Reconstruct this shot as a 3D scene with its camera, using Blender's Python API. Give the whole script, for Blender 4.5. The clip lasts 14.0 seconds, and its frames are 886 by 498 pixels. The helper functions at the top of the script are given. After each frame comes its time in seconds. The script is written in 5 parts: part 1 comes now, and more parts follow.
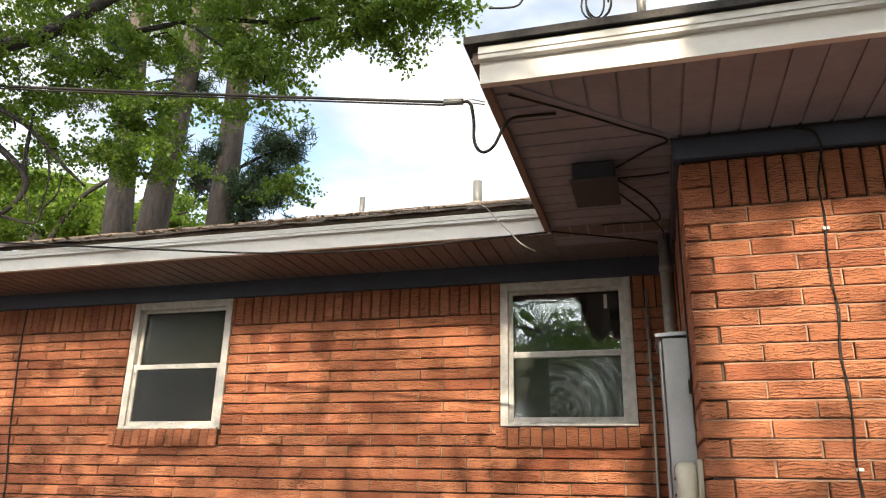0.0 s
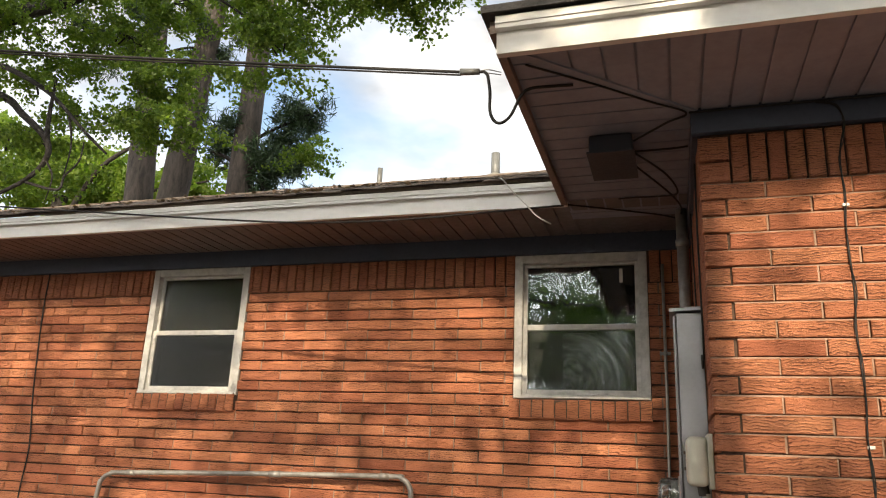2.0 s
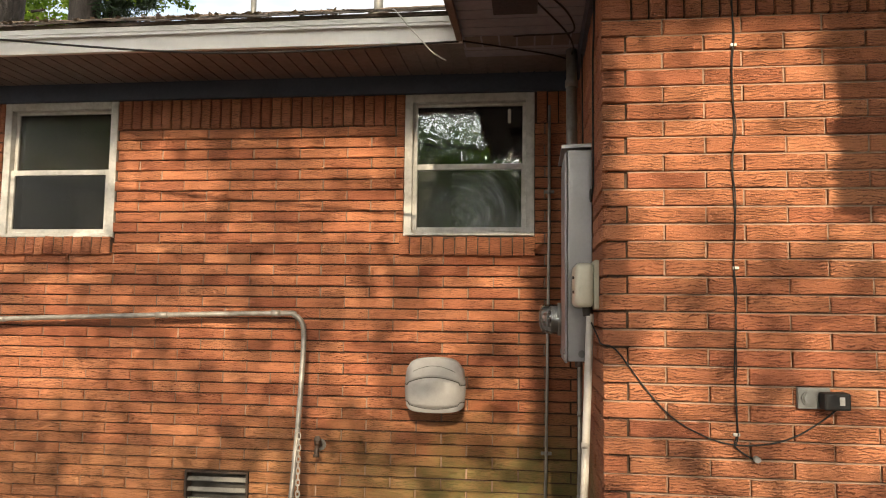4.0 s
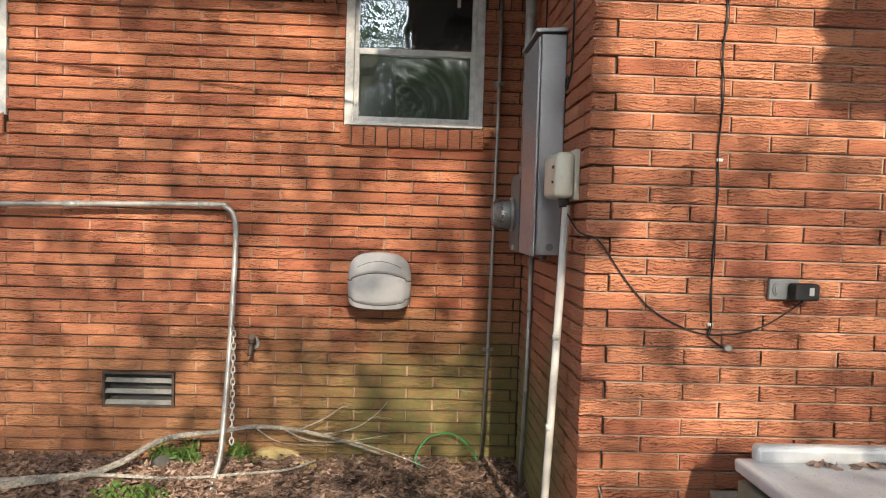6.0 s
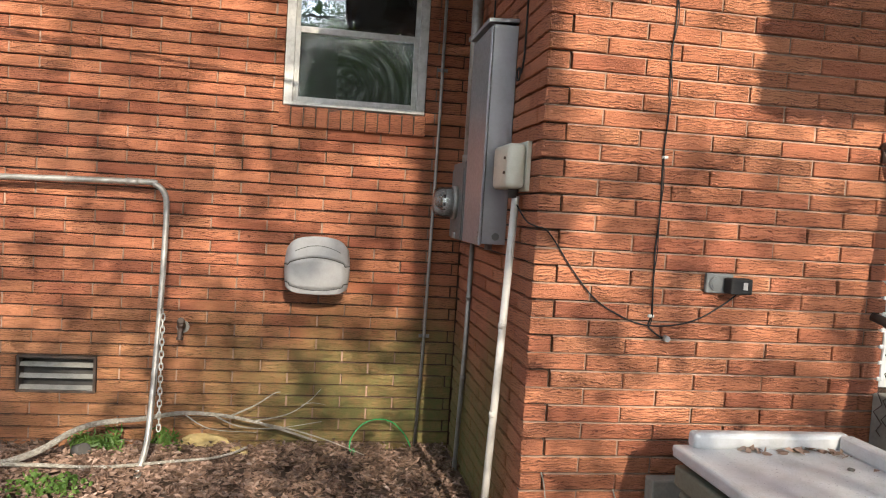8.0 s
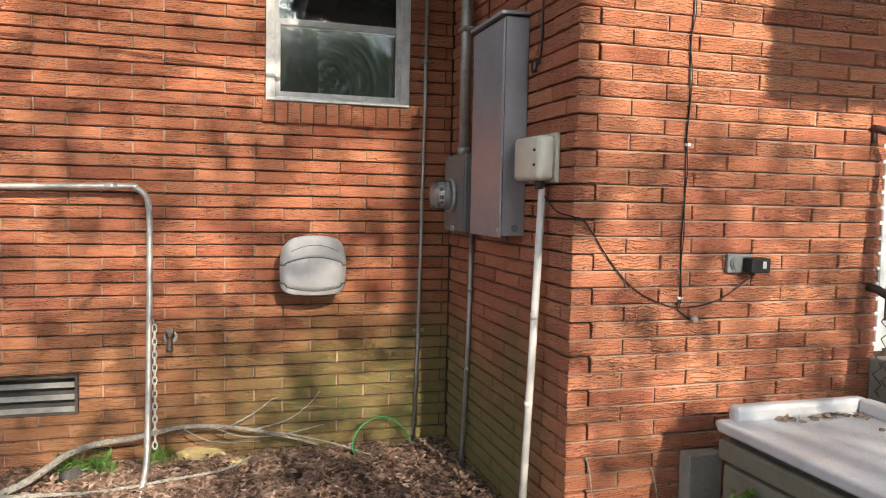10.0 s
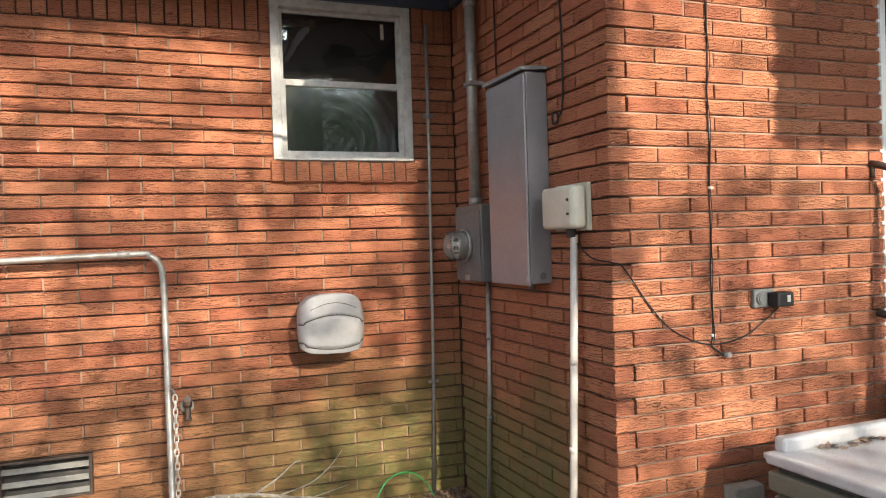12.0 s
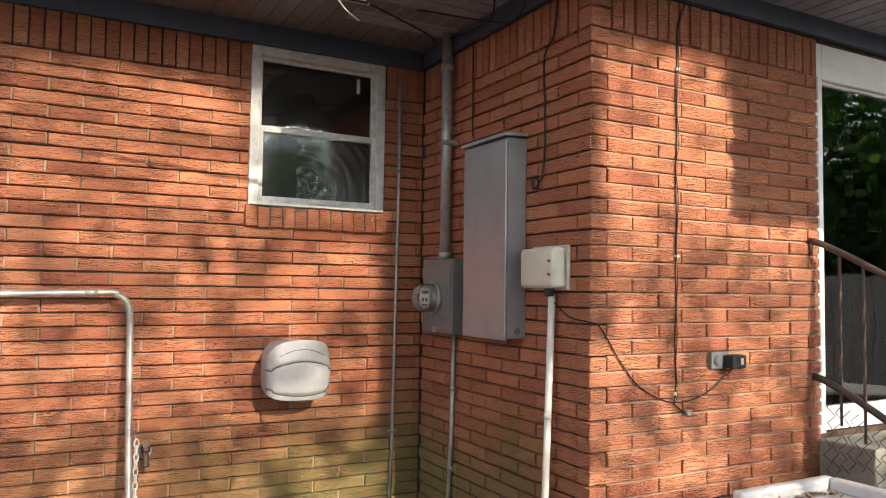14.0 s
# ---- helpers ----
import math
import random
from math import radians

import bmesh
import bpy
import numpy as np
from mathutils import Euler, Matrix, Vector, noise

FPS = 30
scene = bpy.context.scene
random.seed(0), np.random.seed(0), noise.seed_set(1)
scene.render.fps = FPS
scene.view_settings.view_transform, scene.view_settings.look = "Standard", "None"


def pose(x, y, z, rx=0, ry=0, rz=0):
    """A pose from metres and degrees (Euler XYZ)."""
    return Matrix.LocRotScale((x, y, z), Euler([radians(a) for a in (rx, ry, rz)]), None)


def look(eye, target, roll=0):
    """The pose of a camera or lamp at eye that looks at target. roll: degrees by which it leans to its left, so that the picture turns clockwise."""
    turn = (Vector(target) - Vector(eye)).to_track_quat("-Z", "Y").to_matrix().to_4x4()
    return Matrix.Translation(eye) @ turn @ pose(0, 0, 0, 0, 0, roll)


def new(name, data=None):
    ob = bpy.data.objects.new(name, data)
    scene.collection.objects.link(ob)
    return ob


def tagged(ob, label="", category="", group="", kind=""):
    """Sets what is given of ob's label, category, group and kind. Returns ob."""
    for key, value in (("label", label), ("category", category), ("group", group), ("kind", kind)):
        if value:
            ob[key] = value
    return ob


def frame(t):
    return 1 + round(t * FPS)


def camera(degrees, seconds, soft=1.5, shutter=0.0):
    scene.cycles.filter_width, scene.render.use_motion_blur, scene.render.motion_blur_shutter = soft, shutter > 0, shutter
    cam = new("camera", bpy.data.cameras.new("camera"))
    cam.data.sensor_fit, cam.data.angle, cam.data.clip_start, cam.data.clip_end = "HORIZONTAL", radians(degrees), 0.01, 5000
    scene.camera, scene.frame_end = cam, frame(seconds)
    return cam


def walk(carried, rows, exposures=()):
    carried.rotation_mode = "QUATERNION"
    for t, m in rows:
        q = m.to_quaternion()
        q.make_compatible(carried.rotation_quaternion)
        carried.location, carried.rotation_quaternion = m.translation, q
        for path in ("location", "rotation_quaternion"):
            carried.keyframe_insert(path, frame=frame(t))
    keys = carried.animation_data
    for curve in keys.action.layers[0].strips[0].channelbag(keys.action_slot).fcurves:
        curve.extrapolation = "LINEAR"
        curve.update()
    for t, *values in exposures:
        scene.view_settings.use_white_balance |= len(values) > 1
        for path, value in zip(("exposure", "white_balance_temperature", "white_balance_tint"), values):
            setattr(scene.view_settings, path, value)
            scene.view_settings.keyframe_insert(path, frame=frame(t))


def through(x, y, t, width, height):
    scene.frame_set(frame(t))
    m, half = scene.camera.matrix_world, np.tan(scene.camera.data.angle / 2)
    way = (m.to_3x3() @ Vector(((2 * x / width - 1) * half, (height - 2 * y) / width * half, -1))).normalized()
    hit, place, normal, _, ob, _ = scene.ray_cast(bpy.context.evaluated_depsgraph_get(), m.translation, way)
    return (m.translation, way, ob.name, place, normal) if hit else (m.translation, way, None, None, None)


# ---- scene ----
# camera and its walk
cam = camera(62.0, 14.0, soft=1.1)
PATH = [
    (0, (0.022, 0.019, 1.632), (-0.506, 1.843, 2.259), 1.2),
    (0.5, (0.022, 0.002, 1.633), (-0.538, 1.817, 2.258), 2.1),
    (1, (0.028, 0.008, 1.631), (-0.54, 1.83, 2.23), 2.6),
    (1.5, (0.025, 0.016, 1.626), (-0.547, 1.843, 2.206), 2.7),
    (2, (0.041, 0.024, 1.627), (-0.54, 1.856, 2.181), 2.5),
    (2.5, (0.06, 0.034, 1.625), (-0.525, 1.875, 2.143), 2.2),
    (3, (0.074, 0.036, 1.622), (-0.5, 1.893, 2.091), 1.9),
    (3.5, (0.062, 0.041, 1.598), (-0.436, 1.945, 1.952), 1.6),
    (4, (-0.098, 0.001, 1.56), (-0.338, 1.979, 1.724), 0.7),
    (4.2, (-0.147, -0.011, 1.537), (-0.295, 1.981, 1.641), 0.6),
    (6.3, (-0.543, 0.194, 1.47), (-0.414, 2.189, 1.387), 2.5),
    (6.5, (-0.584, 0.203, 1.473), (-0.411, 2.194, 1.385), 3.2),
    (7, (-0.635, 0.2, 1.463), (-0.38, 2.181, 1.367), 4.2),
    (7.5, (-0.629, 0.192, 1.471), (-0.332, 2.168, 1.376), 4.2),
    (8, (-0.625, 0.19, 1.48), (-0.312, 2.162, 1.37), 3.5),
    (8.2, (-0.647, 0.207, 1.481), (-0.312, 2.175, 1.363), 2.9),
    (10.3, (-1.265, 0.33, 1.491), (-0.595, 2.211, 1.368), 1.5),
    (10.5, (-1.333, 0.328, 1.506), (-0.598, 2.185, 1.4), 1.5),
    (11, (-1.403, 0.296, 1.524), (-0.614, 2.132, 1.466), 0.2),
    (11.5, (-1.454, 0.333, 1.512), (-0.7, 2.185, 1.491), -1.4),
    (12, (-1.546, 0.426, 1.538), (-0.821, 2.29, 1.519), -1.8),
    (12.5, (-1.668, 0.45, 1.553), (-0.924, 2.307, 1.538), -0.8),
    (13, (-1.79, 0.457, 1.57), (-0.979, 2.285, 1.616), -0.3),
    (13.5, (-1.886, 0.451, 1.573), (-0.996, 2.24, 1.658), 0.4),
    (14, (-1.899, 0.456, 1.573), (-0.954, 2.216, 1.678), 0.8),
]
EXPOSURES = [(0.0, 1.66, 6500, 10), (1.5, 1.40, 6650, 10), (3.2, 1.36, 6950, 10), (4.2, 1.44, 7050, 10), (6.3, 1.65, 5900, 10), (8.2, 1.65, 5850, 10), (10.3, 1.76, 5850, 10), (14.0, 1.94, 6050, 10)]
walk(cam, [(t, look(eye, target, roll)) for t, eye, target, roll in PATH], EXPOSURES)


# ---- light ----
SUN_WAY = Vector((-0.10, 1.0, -0.43)).normalized()      # the way the sunlight travels
world = bpy.data.worlds.new("world")
scene.world = world
world.use_nodes = True
wt = world.node_tree
sky = wt.nodes.new("ShaderNodeTexSky")
sky.sky_type, sky.sun_disc = "NISHITA", False
sky.sun_elevation = math.asin(-SUN_WAY.z)
sky.sun_rotation = math.atan2(-SUN_WAY.x, -SUN_WAY.y)
sky.air_density, sky.dust_density = 1.0, 2.0
# broken cloud over the clear sky
tc = wt.nodes.new("ShaderNodeTexCoord")
cn = wt.nodes.new("ShaderNodeTexNoise")
cn.inputs["Scale"].default_value, cn.inputs["Detail"].default_value = 3.2, 6.0
mp = wt.nodes.new("ShaderNodeMapping")
mp.inputs["Scale"].default_value = (1.0, 1.0, 2.2)
mp.inputs["Location"].default_value = (0.3, 0.1, 0.55)
cr = wt.nodes.new("ShaderNodeValToRGB")
cr.color_ramp.elements[0].position, cr.color_ramp.elements[1].position = 0.26, 0.54
mx = wt.nodes.new("ShaderNodeMix")
mx.data_type = "RGBA"
bright = wt.nodes.new("ShaderNodeMix")
bright.data_type, bright.blend_type = "RGBA", "MULTIPLY"
bright.inputs[0].default_value = 1.0
bright.inputs[7].default_value = (1.25, 1.2, 1.1, 1)
wt.links.new(tc.outputs["Generated"], mp.inputs["Vector"])
wt.links.new(mp.outputs["Vector"], cn.inputs["Vector"])
wt.links.new(cn.outputs["Fac"], cr.inputs["Fac"])
wt.links.new(cr.outputs["Color"], mx.inputs[0])
wt.links.new(sky.outputs["Color"], bright.inputs[6])
wt.links.new(bright.outputs[2], mx.inputs[6])
bw = wt.nodes.new("ShaderNodeRGBToBW")
wt.links.new(sky.outputs["Color"], bw.inputs["Color"])
lum = wt.nodes.new("ShaderNodeMath")
lum.operation = "MULTIPLY_ADD"
lum.inputs[1].default_value, lum.inputs[2].default_value = 1.45, 2.0
wt.links.new(bw.outputs["Val"], lum.inputs[0])
puff = wt.nodes.new("ShaderNodeTexNoise")
puff.inputs["Scale"].default_value, puff.inputs["Detail"].default_value = 7.0, 5.0
wt.links.new(mp.outputs["Vector"], puff.inputs["Vector"])
shade = wt.nodes.new("ShaderNodeMapRange")
shade.inputs[1].default_value, shade.inputs[2].default_value, shade.inputs[3].default_value, shade.inputs[4].default_value = 0.35, 0.65, 0.62, 1.05
wt.links.new(puff.outputs["Fac"], shade.inputs[0])
body = wt.nodes.new("ShaderNodeMath")
body.operation = "MULTIPLY"
wt.links.new(lum.outputs[0], body.inputs[0])
wt.links.new(shade.outputs[0], body.inputs[1])
wt.links.new(body.outputs[0], mx.inputs[7])
bg = wt.nodes["Background"]
bg.inputs["Strength"].default_value = 0.105
wt.links.new(mx.outputs[2], bg.inputs["Color"])

sun_data = bpy.data.lights.new("sun", "SUN")
sun_data.energy, sun_data.angle, sun_data.color = 3.15, radians(0.6), (1.0, 0.845, 0.62)
sun = new("sun", sun_data)
sun.matrix_world = look(-SUN_WAY * 30, (0, 0, 0))

# ---- materials ----


def node(nt, kind, **values):
    n = nt.nodes.new(kind)
    for k, v in values.items():
        n.inputs[k.replace("_", " ")].default_value = v
    return n


def ramp(nt, fac, stops):
    r = nt.nodes.new("ShaderNodeValToRGB")
    while len(r.color_ramp.elements) < len(stops):
        r.color_ramp.elements.new(0.5)
    for e, (p, c) in zip(r.color_ramp.elements, stops):
        e.position, e.color = p, (c, c, c, 1) if isinstance(c, (int, float)) else (*c, 1)
    nt.links.new(fac, r.inputs["Fac"])
    return r.outputs["Color"]


def mixed(nt, fac, a, b, blend="MIX"):
    m = nt.nodes.new("ShaderNodeMix")
    m.data_type, m.blend_type = "RGBA", blend
    for sock, v in ((m.inputs[0], fac), (m.inputs[6], a), (m.inputs[7], b)):
        if isinstance(v, bpy.types.NodeSocket):
            nt.links.new(v, sock)
        elif isinstance(v, (int, float)):
            sock.default_value = v
        else:
            sock.default_value = (*v, 1)
    return m.outputs[2]


def maths(nt, op, a, b=0.0):
    m = nt.nodes.new("ShaderNodeMath")
    m.operation = op
    for sock, v in ((m.inputs[0], a), (m.inputs[1], b)):
        if isinstance(v, bpy.types.NodeSocket):
            nt.links.new(v, sock)
        else:
            sock.default_value = v
    return m.outputs[0]


def noise_of(nt, vec, scale, detail=4.0, rough=0.55, stretch=None, warp=0.0):
    n = node(nt, "ShaderNodeTexNoise", Scale=scale, Detail=detail, Roughness=rough, Distortion=warp)
    if stretch:
        m = nt.nodes.new("ShaderNodeMapping")
        m.inputs["Scale"].default_value = stretch
        nt.links.new(vec, m.inputs["Vector"])
        vec = m.outputs["Vector"]
    nt.links.new(vec, n.inputs["Vector"])
    return n.outputs["Fac"]


def bumped(nt, bsdf, height, strength=0.4, distance=0.004):
    b = node(nt, "ShaderNodeBump", Strength=strength, Distance=distance)
    nt.links.new(height, b.inputs["Height"])
    nt.links.new(b.outputs["Normal"], bsdf.inputs["Normal"])


def surface(name, rough=0.7, metal=0.0):
    m = bpy.data.materials.new(name)
    m.use_nodes = True
    nt = m.node_tree
    bsdf = nt.nodes["Principled BSDF"]
    bsdf.inputs["Roughness"].default_value, bsdf.inputs["Metallic"].default_value = rough, metal
    geo = nt.nodes.new("ShaderNodeNewGeometry")
    return m, nt, bsdf, geo.outputs["Position"]


def worn(name, colour, dirt, rough=0.6, metal=0.0, scale=9.0, amount=0.5, bump=0.15, stretch=None):
    """A painted, plastic or metal surface with grime at two scales."""
    m, nt, bsdf, pos = surface(name, rough, metal)
    big = ramp(nt, noise_of(nt, pos, scale, 6.0, 0.6, stretch), [(0.42, 0.0), (0.75, 1.0)])
    small = ramp(nt, noise_of(nt, pos, scale * 9, 3.0, 0.6), [(0.35, 0.0), (0.8, 1.0)])
    f = maths(nt, "MULTIPLY", maths(nt, "ADD", big, maths(nt, "MULTIPLY", small, 0.45)), amount)
    nt.links.new(mixed(nt, f, colour, dirt), bsdf.inputs["Base Color"])
    nt.links.new(maths(nt, "ADD", maths(nt, "MULTIPLY", small, 0.2), rough - 0.08), bsdf.inputs["Roughness"])
    if bump:
        bumped(nt, bsdf, noise_of(nt, pos, scale * 14, 3.0), bump, 0.002)
    return m


def brick_material(name, piece=True):
    m, nt, bsdf, pos = surface(name, 0.85)
    if piece:
        info = nt.nodes.new("ShaderNodeObjectInfo")
        rnd = info.outputs["Random"]
    else:
        g = nt.nodes.new("ShaderNodeNewGeometry")
        rnd = g.outputs["Random Per Island"]
    base = ramp(nt, rnd, [(0.0, (0.46, 0.150, 0.075)), (0.25, (0.56, 0.208, 0.102)), (0.6, (0.63, 0.244, 0.120)),
                          (0.85, (0.68, 0.286, 0.144)), (1.0, (0.50, 0.166, 0.086))])
    grain = noise_of(nt, pos, 240.0, 3.0, 0.7)
    cloud = noise_of(nt, pos, 5.0, 4.0, 0.6)
    base = mixed(nt, ramp(nt, cloud, [(0.35, 0.0), (0.7, 0.35)]), base, (0.39, 0.115, 0.06))
    base = mixed(nt, ramp(nt, grain, [(0.45, 0.0), (0.75, 0.4)]), base, (0.26, 0.085, 0.04))
    # combed, bark-like relief running along the brick
    at = nt.nodes.new("ShaderNodeSeparateXYZ")
    nt.links.new(pos, at.inputs[0])
    sway = maths(nt, "ADD", maths(nt, "MULTIPLY", noise_of(nt, pos, 1.0, 4.0, 0.62, (19, 19, 42)), 2.9), maths(nt, "MULTIPLY", noise_of(nt, pos, 7.0, 2.0), 4.0))
    comb = maths(nt, "ADD", maths(nt, "ADD", maths(nt, "MULTIPLY", at.outputs["Z"], 90.0), sway), maths(nt, "MULTIPLY", rnd, 9.0))
    wave = maths(nt, "PINGPONG", comb, 0.5)
    lines = ramp(nt, wave, [(0.0, 0.0), (0.06, 0.12), (0.20, 1.0), (0.5, 0.75)])
    worked = ramp(nt, maths(nt, "MODULO", maths(nt, "MULTIPLY", rnd, 17.3), 1.0), [(0.10, 0.5), (0.4, 1.0)])
    patchy = maths(nt, "MULTIPLY", ramp(nt, noise_of(nt, pos, 1.0, 3.0, 0.6, (17, 17, 75)), [(0.38, 0.12), (0.55, 1.0)]), worked)
    groove_shade = maths(nt, "MULTIPLY", maths(nt, "MULTIPLY", ramp(nt, wave, [(0.0, 1.0), (0.09, 0.85), (0.19, 0.0)]), patchy), 0.8)
    lines = maths(nt, "SUBTRACT", 1.0, maths(nt, "MULTIPLY", maths(nt, "SUBTRACT", 1.0, lines), maths(nt, "MULTIPLY", patchy, 1.0)))
    # shade inside the grooves is painted into the colour, besides the bump
    base = mixed(nt, groove_shade, base, (0.13, 0.042, 0.024))
    # algae and splash dirt near the soil, deepest beside the inner corner
    sep = nt.nodes.new("ShaderNodeSeparateXYZ")
    nt.links.new(pos, sep.inputs[0])
    near = ramp(nt, maths(nt, "MULTIPLY", maths(nt, "ADD", sep.outputs["X"], 3.0), 0.3333), [(0.1, 0.25), (0.5, 0.40), (0.75, 0.95), (0.95, 1.0)])
    deep = ramp(nt, maths(nt, "SUBTRACT", sep.outputs["Y"], 2.97), [(0.0, 0.0), (0.55, 1.0)])
    level = maths(nt, "ADD", sep.outputs["Z"], maths(nt, "MULTIPLY", maths(nt, "SUBTRACT", noise_of(nt, pos, 2.3, 5.0, 0.65), 0.5), 0.9))
    low = ramp(nt, level, [(0.25, 1.0), (0.60, 0.78), (1.0, 0.0)])
    patch = ramp(nt, noise_of(nt, pos, 14.0, 5.0, 0.7), [(0.25, 0.6), (0.6, 1.0)])
    alga = maths(nt, "MULTIPLY", maths(nt, "MULTIPLY", low, near), maths(nt, "MULTIPLY", deep, patch))
    base = mixed(nt, alga, base, (0.185, 0.178, 0.055))
    nt.links.new(base, bsdf.inputs["Base Color"])
    h = maths(nt, "ADD", lines, maths(nt, "MULTIPLY", grain, 0.6))
    bumped(nt, bsdf, h, 1.0, 0.017)
    return m


def mortar_material():
    m, nt, bsdf, pos = surface("mortar", 0.95)
    n = noise_of(nt, pos, 60.0, 5.0, 0.7)
    # darker than the struck mortar: shade of the raked joints is in this colour
    c = mixed(nt, ramp(nt, n, [(0.3, 0.0), (0.7, 1.0)]), (0.065, 0.038, 0.026), (0.13, 0.08, 0.055))
    nt.links.new(c, bsdf.inputs["Base Color"])
    bumped(nt, bsdf, noise_of(nt, pos, 300.0), 0.5, 0.003)
    return m


def leaf_material(name, a, b, through=0.45):
    m, nt, bsdf, pos = surface(name, 0.5)
    g = nt.nodes.new("ShaderNodeNewGeometry")
    c = mixed(nt, g.outputs["Random Per Island"], a, b)
    nt.links.new(c, bsdf.inputs["Base Color"])
    tr = nt.nodes.new("ShaderNodeBsdfTranslucent")
    nt.links.new(mixed(nt, 1.0, c, (1.3, 1.5, 0.6), "MULTIPLY"), tr.inputs["Color"])
    sh = nt.nodes.new("ShaderNodeMixShader")
    sh.inputs[0].default_value = through
    nt.links.new(bsdf.outputs[0], sh.inputs[1])
    nt.links.new(tr.outputs[0], sh.inputs[2])
    nt.links.new(sh.outputs[0], nt.nodes["Material Output"].inputs["Surface"])
    return m


def bark_material(name, a, b, scale=(9, 9, 2.2)):
    m, nt, bsdf, pos = surface(name, 0.9)
    n = noise_of(nt, pos, 1.0, 6.0, 0.7, scale, 0.4)
    nt.links.new(mixed(nt, ramp(nt, n, [(0.35, 0.0), (0.65, 1.0)]), a, b), bsdf.inputs["Base Color"])
    bumped(nt, bsdf, n, 1.0, 0.06)
    return m


def glass_material(name, wave=0.0, tint=(0.9, 0.93, 0.92), haze=0.0, ior=1.75, rough=0.015):
    m, nt, bsdf, pos = surface(name, 0.02)
    out = nt.nodes["Material Output"]
    clear = nt.nodes.new("ShaderNodeBsdfTransparent")
    clear.inputs["Color"].default_value = (*tint, 1)
    gloss = nt.nodes.new("ShaderNodeBsdfGlossy")
    gloss.inputs["Roughness"].default_value = rough
    gloss.inputs["Color"].default_value = (0.95, 0.97, 1.0, 1)
    fr = nt.nodes.new("ShaderNodeFresnel")
    fr.inputs["IOR"].default_value = ior
    if wave:
        b = node(nt, "ShaderNodeBump", Strength=wave, Distance=0.02)
        nt.links.new(noise_of(nt, pos, 4.0, 2.0, 0.5, (1.6, 1.0, 0.7), 1.2), b.inputs["Height"])
        nt.links.new(b.outputs["Normal"], gloss.inputs["Normal"])
    sh = nt.nodes.new("ShaderNodeMixShader")
    nt.links.new(fr.outputs[0], sh.inputs[0])
    nt.links.new(clear.outputs[0], sh.inputs[1])
    nt.links.new(gloss.outputs[0], sh.inputs[2])
    last = sh
    if haze:
        dull = nt.nodes.new("ShaderNodeBsdfDiffuse")
        dull.inputs["Color"].default_value = (0.42, 0.42, 0.40, 1)
        last = nt.nodes.new("ShaderNodeMixShader")
        f = ramp(nt, noise_of(nt, pos, 3.0, 4.0, 0.6, (1, 1, 0.5)), [(0.35, haze * 0.5), (0.7, haze)])
        nt.links.new(f, last.inputs[0])
        nt.links.new(sh.outputs[0], last.inputs[1])
        nt.links.new(dull.outputs[0], last.inputs[2])
    nt.links.new(last.outputs[0], out.inputs["Surface"])
    return m


def film_material(centre):
    """Cloudy plastic sheet with pale streaks that sweep round a centre."""
    m, nt, bsdf, pos = surface("creased_film", 0.35)
    sep = nt.nodes.new("ShaderNodeSeparateXYZ")
    nt.links.new(pos, sep.inputs[0])
    dx, dz = maths(nt, "SUBTRACT", sep.outputs["X"], centre[0]), maths(nt, "SUBTRACT", sep.outputs["Z"], centre[1])
    r = maths(nt, "SQRT", maths(nt, "ADD", maths(nt, "MULTIPLY", dx, dx), maths(nt, "MULTIPLY", dz, dz)))
    th = maths(nt, "ARCTAN2", dz, dx)
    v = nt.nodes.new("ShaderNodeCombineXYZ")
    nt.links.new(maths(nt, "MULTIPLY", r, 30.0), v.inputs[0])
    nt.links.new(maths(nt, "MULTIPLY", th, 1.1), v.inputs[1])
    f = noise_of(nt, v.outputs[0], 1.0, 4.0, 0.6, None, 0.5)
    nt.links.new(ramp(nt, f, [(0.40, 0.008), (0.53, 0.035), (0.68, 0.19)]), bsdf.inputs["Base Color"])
    return m


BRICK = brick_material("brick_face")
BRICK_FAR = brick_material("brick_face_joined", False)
MORTAR = mortar_material()
JOINT = worn("struck_mortar", (0.35, 0.225, 0.16), (0.20, 0.12, 0.08), 0.95, 0, 25.0, 0.7, 0.6)
FASCIA = worn("fascia_paint", (0.76, 0.75, 0.73), (0.42, 0.39, 0.35), 0.5, 0, 3.0, 0.3, 0.15, (0.5, 1, 3))
FRAME = worn("window_paint", (0.56, 0.55, 0.52), (0.16, 0.145, 0.13), 0.55, 0, 22.0, 0.45, 0.3)
SOFFIT = worn("soffit_vinyl", (0.29, 0.305, 0.38), (0.16, 0.165, 0.20), 0.6, 0, 3.0, 0.5, 0.1)
# darker, browner copy: the main eave's weaker light is put into the colour
SOFFIT_SHADED = worn("shaded_brown_soffit_vinyl", (0.17, 0.15, 0.15), (0.085, 0.075, 0.075), 0.6, 0, 3.0, 0.5, 0.1)
BROWN = worn("brown_trim", (0.20, 0.145, 0.125), (0.09, 0.07, 0.06), 0.6, 0, 5.0, 0.5, 0.1)
FRIEZE = worn("blue_grey_paint", (0.055, 0.072, 0.112), (0.03, 0.036, 0.05), 0.6, 0, 6.0, 0.5, 0.1)
SHINGLE = worn("shingle", (0.20, 0.155, 0.12), (0.055, 0.045, 0.04), 0.95, 0, 7.0, 0.9, 0.9)
SHINGLE_DARK = worn("dark_shingle", (0.075, 0.07, 0.068), (0.03, 0.028, 0.028), 0.95, 0, 9.0, 0.8, 0.9)
